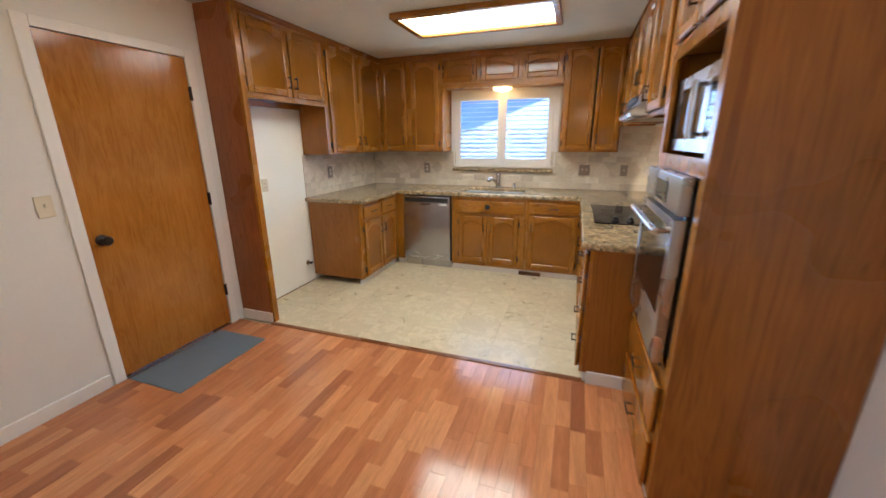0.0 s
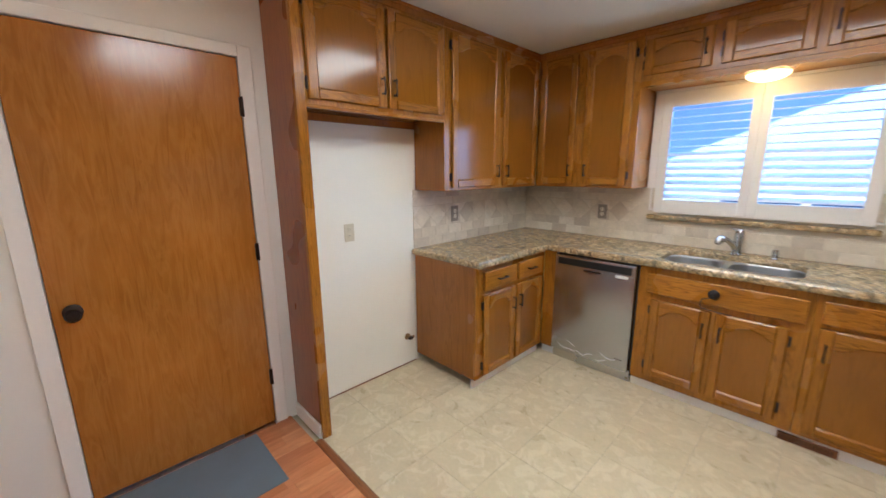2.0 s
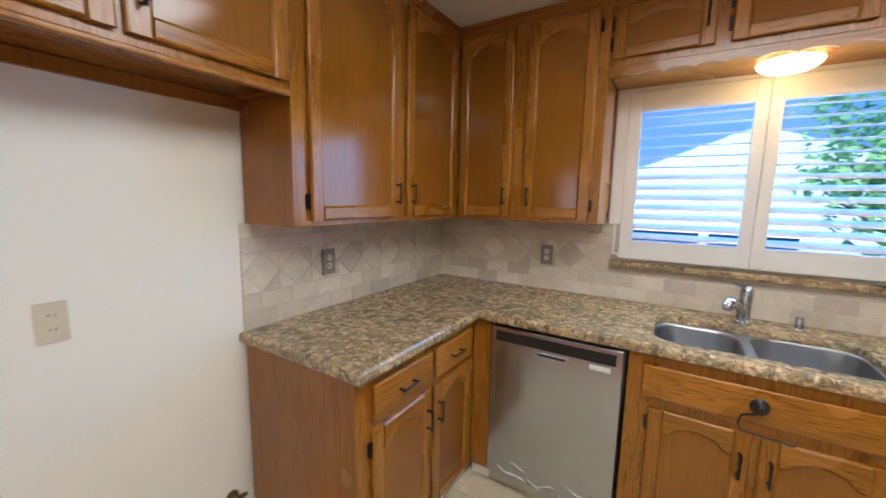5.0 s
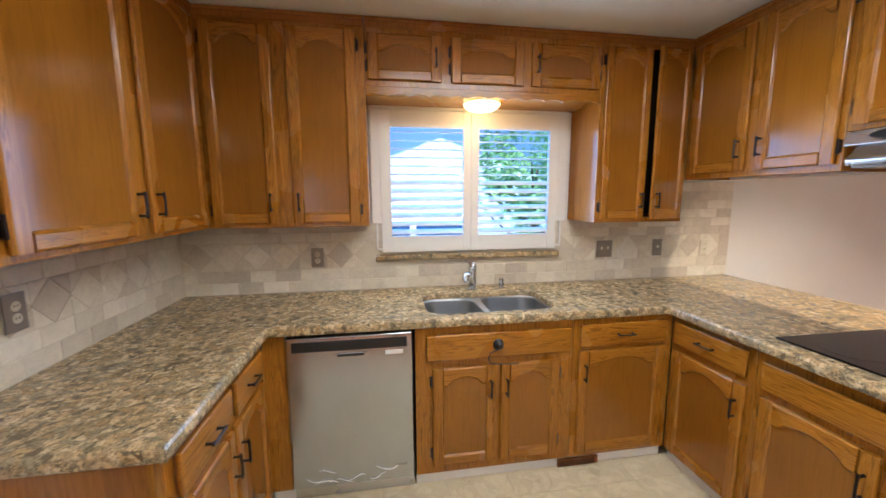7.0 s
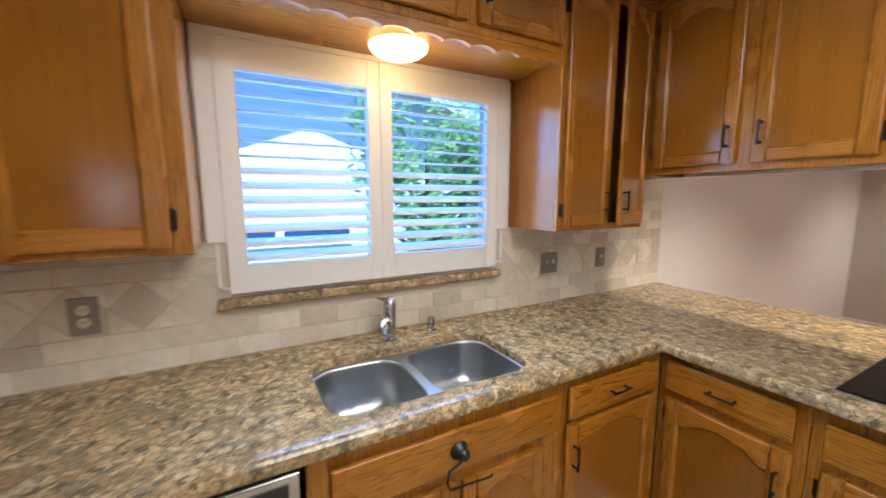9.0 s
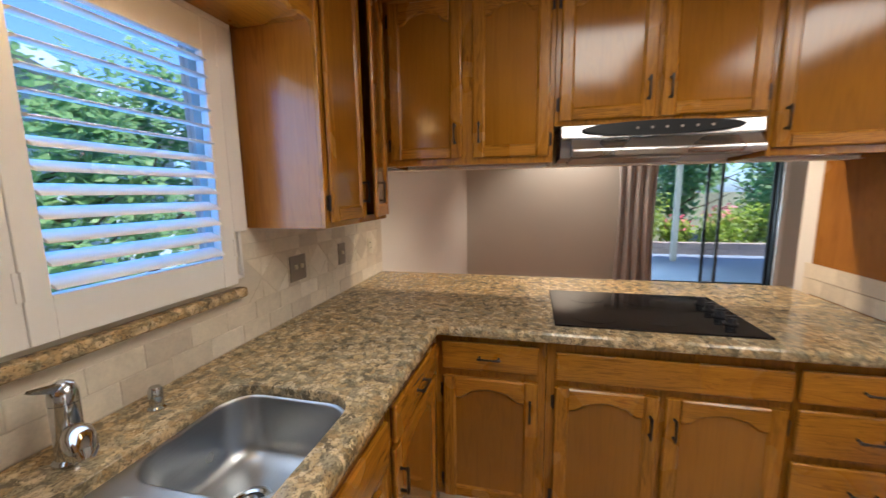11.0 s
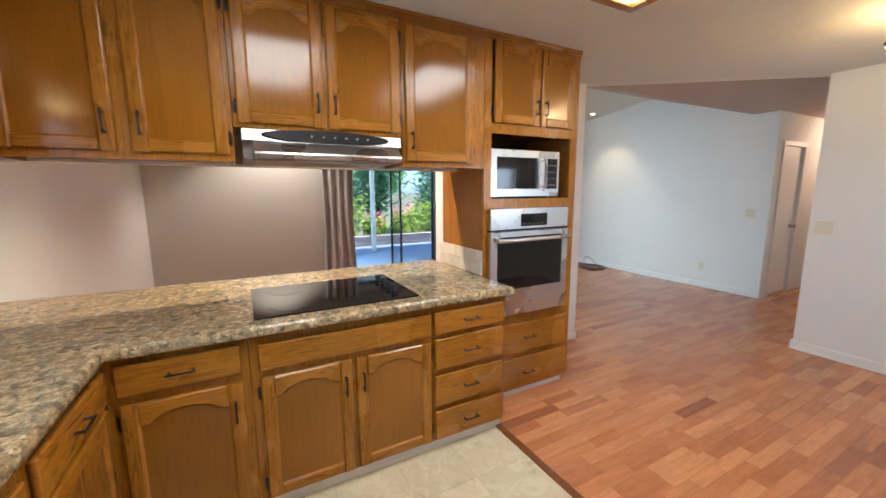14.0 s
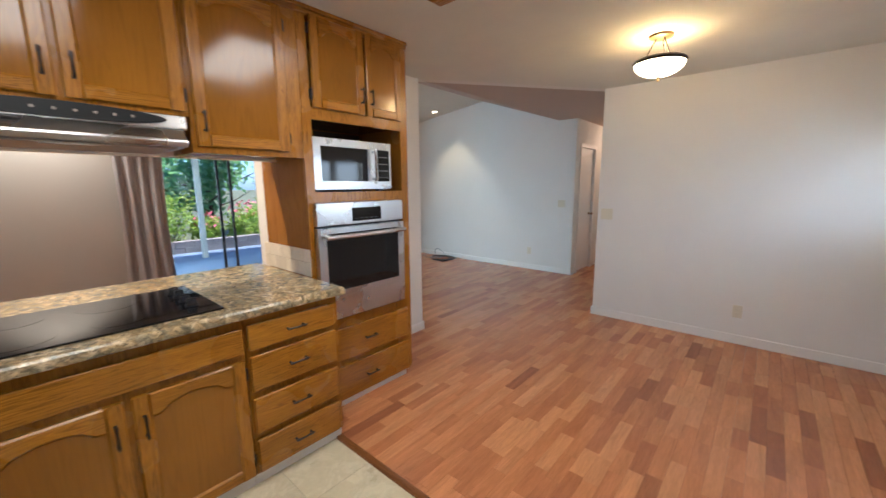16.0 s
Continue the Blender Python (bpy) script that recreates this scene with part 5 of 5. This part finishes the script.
# hallway door
hd = thing("door_2", pose(1.2, HD0, 0), "white hallway door with a brass knob", "door", kind="structure")
w = HD1 - HD0
boxpart("leaf", (0.03, 0.065, 0.004, w - 0.004, 0.01, 2.026), M_WHITE, hd)
boxpart("casing", [(-0.014, 0.0, -0.055, 0.004, 0, 2.085), (-0.014, 0.0, w - 0.004, w + 0.055, 0, 2.085), (-0.014, 0.0, 0.004, w - 0.004, 2.03, 2.085)], M_WHITE, hd, "", 0.003)
bm = bmesh.new()
lathe(bm, [(0.026, 0.03), (0.024, 0.02), (0.01, 0.016), (0.01, -0.01), (0.026, -0.02), (0.02, -0.035)], 16, (0, 0.08, 0.95), 'x')
part("knob", bm, M_BRASS, hd, "", True)
# coil of cable
cb = thing("cable_coil", pose(3.72, -2.02, 0.0), "loose coil of dark cable on the floor", "cable")
bm = bmesh.new()
pts = []
for i in range(140):
    a = i * 0.26
    r = 0.17 + 0.05 * math.sin(i * 0.11)
    lift = 0.006 + 0.03 * (i % 25) / 25 + (0.22 * max(0, math.sin(a)) ** 1.5 if 44 < i < 70 else 0)
    pts.append((r * math.cos(a) * 1.2, r * math.sin(a), lift))
pts += [(0.3 + 0.05 * k, 0.05 + 0.03 * math.sin(k), 0.006) for k in range(6)]
tube(bm, pts, 0.0045, 6)
part("cable", bm, M_BLACK, cb, "", True)

# ---- outside ----
g = boxpart("ground", (-300, 300, -300, 300, -0.6, -0.22), M_SOIL)
tagged(g, "bare soil and grass around the house", "ground", kind="structure")
# concrete colour already carries the shade under the cover
structure("patio", (5.46, 9.0, -3.5, 6.0, -0.22, -0.05), M_SHADED_CONCRETE, "concrete patio with blue shade in its colour", "patio")
pc = thing("patio_cover", pose(5.46, 1.0, -0.05), "white patio cover on square posts", "patio cover")
boxpart("roof", (0.0, 3.1, -4.5, 5.0, 2.45, 2.57), M_WHITE, pc)
for y in (-2.6, 0.0, 2.7):
    boxpart("post", (2.5, 2.6, y - 0.15, y - 0.05, 0.0, 2.45), M_POST, pc, "", 0.004)


def block_wall():
    o = thing("garden_wall", pose(9.0, 0, -0.22), "low garden wall of reddish blocks", "wall")
    bm = bmesh.new()
    for r in range(3):
        for i in range(26):
            y = -4 + i * 0.4 + (0.2 if r % 2 else 0)
            box(bm, 0.0, 0.2, y + 0.005, y + 0.395, r * 0.15, r * 0.15 + 0.143)
    part("block", bm, M_BLOCK, o)


block_wall()


def leaves(bm, rnd, centre, radii, count, size, hollow=0.35):
    for _ in range(count):
        d = Vector((rnd.gauss(0, 1), rnd.gauss(0, 1), rnd.gauss(0, 1))).normalized()
        k = hollow + (1 - hollow) * rnd.random() ** 0.6
        k *= 0.75 + 0.5 * noise.noise(d * 2.3 + Vector(centre))
        p = Vector(centre) + Vector((d.x * radii[0], d.y * radii[1], d.z * radii[2])) * k
        a = Vector((rnd.gauss(0, 1), rnd.gauss(0, 1), rnd.gauss(0, 0.6))).normalized()
        b = a.orthogonal().normalized()
        s = size * rnd.uniform(0.6, 1.3)
        vs = [bm.verts.new(p + q) for q in (a * s, b * s * 0.45, -a * s * 0.8, -b * s * 0.45)]
        bm.faces.new(vs)


def tree(x, y, h, radii, count, size, seed, material=M_LEAF, label="leafy green tree in the yard", base=-0.22):
    rnd = random.Random(seed)
    t = thing("tree", pose(x, y, base), label, "tree")
    bm = bmesh.new()
    tube(bm, [(0, 0, 0), (0.03, 0.02, h * 0.4), (0.0, 0.05, h * 0.8), (0.03, 0.0, h * 1.1)], [0.09, 0.07, 0.045, 0.015], 10)
    for k in range(9):
        a = k * 2.4
        z = h * (0.4 + 0.06 * k)
        r = radii[0] * rnd.uniform(0.5, 0.85)
        tube(bm, [(0, 0.02, z), (r * 0.5 * math.cos(a), r * 0.5 * math.sin(a), z + 0.2), (r * math.cos(a), r * math.sin(a), z + 0.55)], [0.035, 0.022, 0.008], 6)
    part("trunk", bm, M_BARK, t, "", True)
    bm = bmesh.new()
    for k in range(9):
        c = (radii[0] * rnd.uniform(-0.5, 0.5), radii[1] * rnd.uniform(-0.5, 0.5), h + radii[2] * rnd.uniform(-0.55, 0.55))
        leaves(bm, rnd, c, [q * rnd.uniform(0.4, 0.65) for q in radii], count // 9, size)
    part("crown", bm, material, t)
    return t


tree(1.45, 8.3, 2.0, (1.2, 1.0, 1.6), 3900, 0.075, 5)
tree(3.6, 9.6, 2.2, (1.5, 1.2, 1.8), 3200, 0.09, 6)
for k, (x, y, h, r) in enumerate(((12.0, -0.6, 2.0, 1.7), (12.6, 2.2, 2.3, 1.9), (11.4, -3.2, 2.2, 1.8), (12.2, 4.6, 2.2, 1.8), (14.5, 0.6, 3.2, 2.6), (14.5, -4.0, 3.0, 2.6))):
    tree(x, y, h, (r, r, r * 1.15), 3000, 0.12, 20 + k)


def shrub(x, y, r, seed, flowers=0):
    rnd = random.Random(seed)
    o = thing("shrub", pose(x, y, -0.22), "yellow-green flowering shrub behind the garden wall" if flowers else "yellow-green shrub behind the garden wall", "shrub", "garden shrubs")
    bm = bmesh.new()
    for k in range(7):
        a = k * 0.9
        tube(bm, [(0, 0, 0), (r * 0.4 * math.cos(a), r * 0.4 * math.sin(a), r * 0.6), (r * 0.7 * math.cos(a), r * 0.7 * math.sin(a), r * 1.2)], [0.015, 0.01, 0.004], 5)
    part("stem", bm, M_BARK, o)
    bm = bmesh.new()
    leaves(bm, rnd, (0, 0, r * 1.05), (r, r, r), 1300, 0.06, 0.3)
    part("foliage", bm, M_SHRUB, o)
    if flowers:
        bm = bmesh.new()
        leaves(bm, rnd, (0, 0, r * 1.7), (r * 0.8, r * 0.8, r * 0.6), flowers, 0.06, 0.6)
        part("blossom", bm, M_PETAL, o)


for k in range(9):
    shrub(9.75 + 0.3 * (k % 3), -3.2 + k * 0.85, 0.5 + 0.12 * ((k * 7) % 4), 60 + k, 90 if k in (3, 4, 6) else 0)

# neighbour's gabled house: its deep rake overhang shades the top of the wall
nb = thing("neighbour_house", pose(0.3, 11.0, -0.22), "gabled house next door, blue of shade in its wall colour", "house")
pk, ev, half = 4.62, 2.67, 5.1
k = (pk - ev) / half
over = 0.66
bm = bmesh.new()
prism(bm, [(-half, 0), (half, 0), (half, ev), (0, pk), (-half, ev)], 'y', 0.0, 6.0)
# wall colour holds the blue of its shaded top
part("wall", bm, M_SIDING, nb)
for s in (-1, 1):
    e = half + 0.4
    bm = bmesh.new()
    prism(bm, [(0, pk + 0.02), (s * e, pk + 0.02 - k * e), (s * e, pk + 0.07 - k * e), (0, pk + 0.07)], 'y', -over, 6.2)
    part("roof", bm, M_ROOFING, nb, "pale shingled roof slope")
    bm = bmesh.new()
    prism(bm, [(0, pk - 0.13), (s * e, pk - 0.13 - k * e), (s * e, pk + 0.08 - k * e), (0, pk + 0.08)], 'y', -over - 0.03, -over - 0.002)
    part("fascia", bm, M_SIDING, nb, "fascia board along the gable")
gv = boxpart("gable_vent", [(-0.30, 0.30, -0.025, -0.002, pk - 1.02, pk - 0.98), (-0.30, 0.30, -0.025, -0.002, pk - 0.60, pk - 0.56), (-0.30, -0.26, -0.025, -0.002, pk - 0.98, pk - 0.60), (0.26, 0.30, -0.025, -0.002, pk - 0.98, pk - 0.60)], M_SIDING, nb, "louvred vent under the ridge")
for i in range(6):
    sl_ = boxpart("vent_slat", (-0.26, 0.26, -0.012, -0.004, -0.03, 0.012), M_SIDING, gv)
    sl_.location = (0, 0, pk - 0.94 + 0.06 * i)
# added window strip, made for the blue shaded band on the wall
wn2 = boxpart("window", [(-1.90, 0.75, -0.04, -0.001, 0.80, 0.84), (-1.90, 0.75, -0.04, -0.001, 1.14, 1.18), (-1.90, -1.86, -0.04, -0.001, 0.84, 1.14), (0.71, 0.75, -0.04, -0.001, 0.84, 1.14), (-0.67, -0.53, -0.04, -0.001, 0.84, 1.14)], M_WHITE, nb, "added window strip for the shaded band")
for a, b in ((-1.86, -0.67), (-0.53, 0.71)):
    boxpart("pane", (a, b, -0.02, -0.004, 0.84, 1.14), M_SHADE_BAND, wn2, "dark blue strip painting a shaded band")

# ---- pieces of floors and walls ----
def shared(name, mesh, material, parent, place):
    ob = new(name, mesh)
    ob.parent = parent
    ob.location = place
    return ob


def slab_mesh(name, w, l, h, material, b=0.0015):
    bm = bmesh.new()
    lo = [bm.verts.new((x, y, 0)) for x, y in ((0, 0), (w, 0), (w, l), (0, l))]
    mi = [bm.verts.new((x, y, h - b)) for x, y in ((0, 0), (w, 0), (w, l), (0, l))]
    up = [bm.verts.new((x, y, h)) for x, y in ((b, b), (w - b, b), (w - b, l - b), (b, l - b))]
    for A, B in ((lo, mi), (mi, up)):
        for i in range(4):
            bm.faces.new((A[i], A[(i + 1) % 4], B[(i + 1) % 4], B[i]))
    bm.faces.new(up)
    me = bpy.data.meshes.new(name)
    bm.to_mesh(me)
    bm.free()
    me.materials.append(material)
    return me


floor_ob = bpy.data.objects["floor"]
rnd = random.Random(11)
cache = {}
PW = 0.076
rest_v, rest_f = [], []
count = 0


def inside(x, y):
    """Where the planks lie."""
    if y > 2.4575:
        return x > 1.3
    if y < YS:
        return x > 0.12 and not (x > 1.3 and y < YF)
    return True


def lay(x, ya, yb):
    global count
    near = -1.6 < x < 1.3 and -0.2 < ya < 2.4 and count < 300
    w, l = PW - 0.0006, yb - ya - 0.0006
    if near:
        key = round(l, 3)
        if key not in cache:
            cache[key] = slab_mesh("plank", w, l, 0.014, M_PLANK, 0.0005)
        shared("plank", cache[key], M_PLANK, floor_ob, (x, ya, -0.014))
        count += 1
    else:
        n = len(rest_v)
        b = 0.0005
        for zz, i in ((-0.014, 0), (0.0, b)):
            rest_v.extend([(x + i, ya + i, zz), (x + w - i, ya + i, zz), (x + w - i, ya + l - i, zz), (x + i, ya + l - i, zz)])
        rest_f.append((n + 4, n + 5, n + 6, n + 7))
        for i in range(4):
            j = (i + 1) % 4
            rest_f.append((n + i, n + j, n + 4 + j, n + 4 + i))


lengths = [0.22, 0.29, 0.34, 0.40, 0.46]
x = XW - 0.01
while x < XE:
    y = -4.5 + rnd.uniform(-0.4, 0)
    while y < YN:
        l = rnd.choice(lengths)
        a, b = y, y + l
        for lo, hi in ((-4.5, YS - 0.16), (YS - 0.16, 2.457), (2.457, YN)):
            c0, c1 = max(a, lo), min(b, hi)
            if c1 - c0 > 0.012 and inside(x + PW / 2, c1):
                lay(x, c0, c1)
        y = b
    x += PW
me = bpy.data.meshes.new("plank_floor")
me.from_pydata(rest_v, [], rest_f)
me.materials.append(M_PLANKS)
pf = new("plank_floor", me)
pf.parent = floor_ob
pf["kind"] = "stuff"

# kitchen floor tiles
boxpart("grout_bed", (XW, 0.645, 2.497, 4.36, -0.014, -0.003), M_FGROUT, floor_ob)
TS = 0.333
tx = -2.345
cache = {}
while tx < 0.66:
    ty = 2.497
    first = True
    while ty < 4.35:
        nxt = 2.83 if first else ty + TS
        first = False
        a, b = max(tx, XW), min(tx + TS, 0.645)
        c0, c1 = ty, min(nxt, 4.36)
        key = (round(b - a, 3), round(c1 - c0, 3))
        if min(key) > 0.01:
            if key not in cache:
                cache[key] = slab_mesh("tile", key[0] - 0.002, key[1] - 0.002, 0.014, M_TILE, 0.0012)
            shared("tile", cache[key], M_TILE, floor_ob, (a, c0, -0.015))
        ty = nxt
    tx += TS
bm = bmesh.new()
prism(bm, [(2.452, -0.01), (2.455, 0.005), (2.465, 0.009), (2.487, 0.009), (2.497, 0.004), (2.499, -0.01)], 'x', -1.845, 0.632)
ts = part("floor_strip", bm, M_EDGE)
tagged(ts, "brown wooden strip between planks and tiles", "trim", kind="structure")

# stone backsplash
wall_n, wall_w = bpy.data.objects["wall_north"], bpy.data.objects["wall_recess"]
tile_cache = {}


def upright_mesh(poly, d=0.0065):
    """A stone piece: outline in x, z; it stands proud towards -y."""
    key = tuple((round(a, 3), round(b, 3)) for a, b in poly)
    if key in tile_cache:
        return tile_cache[key]
    bm = bmesh.new()
    cx = sum(p[0] for p in poly) / len(poly)
    cz = sum(p[1] for p in poly) / len(poly)
    def shrink(p, k):
        v = Vector((p[0] - cx, p[1] - cz))
        q = v - v.normalized() * k
        return cx + q.x, cz + q.y
    rings = []
    for y, k in ((0, 0.001), (-d + 0.0015, 0.001), (-d, 0.003)):
        rings.append([bm.verts.new((q[0], y, q[1])) for q in (shrink(p, k) for p in poly)])
    for A, B in zip(rings, rings[1:]):
        for i in range(len(A)):
            bm.faces.new((A[i], A[(i + 1) % len(A)], B[(i + 1) % len(B)], B[i]))
    bm.faces.new(rings[-1])
    bmesh.ops.recalc_face_normals(bm, faces=bm.faces[:])
    me = bpy.data.meshes.new("tile")
    bm.to_mesh(me)
    bm.free()
    me.materials.append(M_STONE)
    tile_cache[key] = me
    return me


ROWS_Z = [(0.913, 0.983), (0.985, 1.055)]
DIA0, DIA1 = 1.057, 1.223
TOPZ = [(1.225, 1.284), (1.286, 1.344)]


def splash(parent, m, length, blocked, rows_only=False, top=1.344):
    """m: left lower end, local x along the wall, -y towards the room."""
    def put(poly):
        xs, zs = [p[0] for p in poly], [p[1] for p in poly]
        for a, b, c, d in blocked:
            if min(xs) < b - 0.004 and max(xs) > a + 0.004 and min(zs) < d - 0.004 and max(zs) > c + 0.004:
                return
        o = (min(xs), min(zs))
        me = upright_mesh([(p[0] - o[0], p[1] - o[1]) for p in poly])
        ob = new("tile", me)
        ob.parent = parent
        ob.matrix_world = m @ pose(o[0], 0, o[1])
    def row(z0, z1, shift, w=0.148):
        cuts = sorted({0.0, length} | {c for a, b, c0, d0 in blocked for c in (a, b) if c0 < z1 - 0.004 and d0 > z0 + 0.004 and 0 < c < length})
        for a, b in zip(cuts, cuts[1:]):
            x = a - shift
            while x < b:
                p, q = max(x, a), min(x + w, b)
                if q - p > 0.012:
                    put([(p, z0), (q, z0), (q, z1), (p, z1)])
                x += w
    for k, (z0, z1) in enumerate(ROWS_Z if not rows_only else [(0.913, 0.995), (0.997, 1.075)]):
        row(z0, z1, 0.074 * (k % 2))
    if rows_only:
        return
    h = DIA1 - DIA0
    mid = (DIA0 + DIA1) / 2
    x = 0.0
    while x < length - 0.02:
        e = min(x + h, length)
        if e - x > h - 0.01:
            put([(x + h / 2, DIA0), (x + h, mid), (x + h / 2, DIA1), (x, mid)])
            put([(x, DIA0), (x + h / 2 - 0.002, DIA0), (x, mid - 0.002)])
            put([(x + h / 2 + 0.002, DIA0), (x + h, DIA0), (x + h, mid - 0.002)])
            put([(x, mid + 0.002), (x + h / 2 - 0.002, DIA1), (x, DIA1)])
            put([(x + h, mid + 0.002), (x + h, DIA1), (x + h / 2 + 0.002, DIA1)])
        else:
            put([(x, DIA0), (e, DIA0), (e, DIA1), (x, DIA1)])
        x += h
    for k, (z0, z1) in enumerate(TOPZ):
        row(z0, z1, 0.074 * (k % 2) + 0.03)


boxed = (-1.03 + 2.16, 0.21 + 2.16, 1.098, 1.136)
for wall, dims in (("w", (XW, XW + 0.005, 3.47, YN, 0.90, 1.346)), ("n", (XW, 1.575, YN - 0.005, YN, 0.90, 1.15))):
    boxpart("grout_bed", dims, M_GROUT, wall_w if wall == "w" else wall_n)
boxpart("grout_bed", [(XW, -0.985, YN - 0.005, YN, 1.15, 1.346), (0.178, 1.575, YN - 0.005, YN, 1.15, 1.346)], M_GROUT, wall_n)
splash(wall_n, pose(-2.16, YN - 0.001, 0), 1.575 + 2.16, [boxed, (2.16 - 0.986, 2.16 + 0.18, 1.10, 1.4)])
for k in range(4):
    za = 1.347 + 0.063 * k
    xs = 0.925
    while xs < 1.57:
        xe = min(xs + (0.148 if (xs > 0.93 or k % 2) else 0.08), 1.575)
        me = upright_mesh([(0, 0), (xe - xs, 0), (xe - xs, 0.061), (0, 0.061)])
        ob = new("tile", me)
        ob.parent = wall_n
        ob.matrix_world = pose(xs, YN - 0.001, za)
        xs = xe
boxpart("grout_bed", (0.92, 1.575, YN - 0.005, YN, 1.346, 1.60), M_GROUT, wall_n)
splash(wall_w, pose(XW + 0.001, 3.47, 0, 0, 0, 90), YN - 3.48, [])
splash(bpy.data.objects["wall_stub"], pose(1.45, TY1 + 0.001, 0, 0, 0, 180), 0.585, [], True)
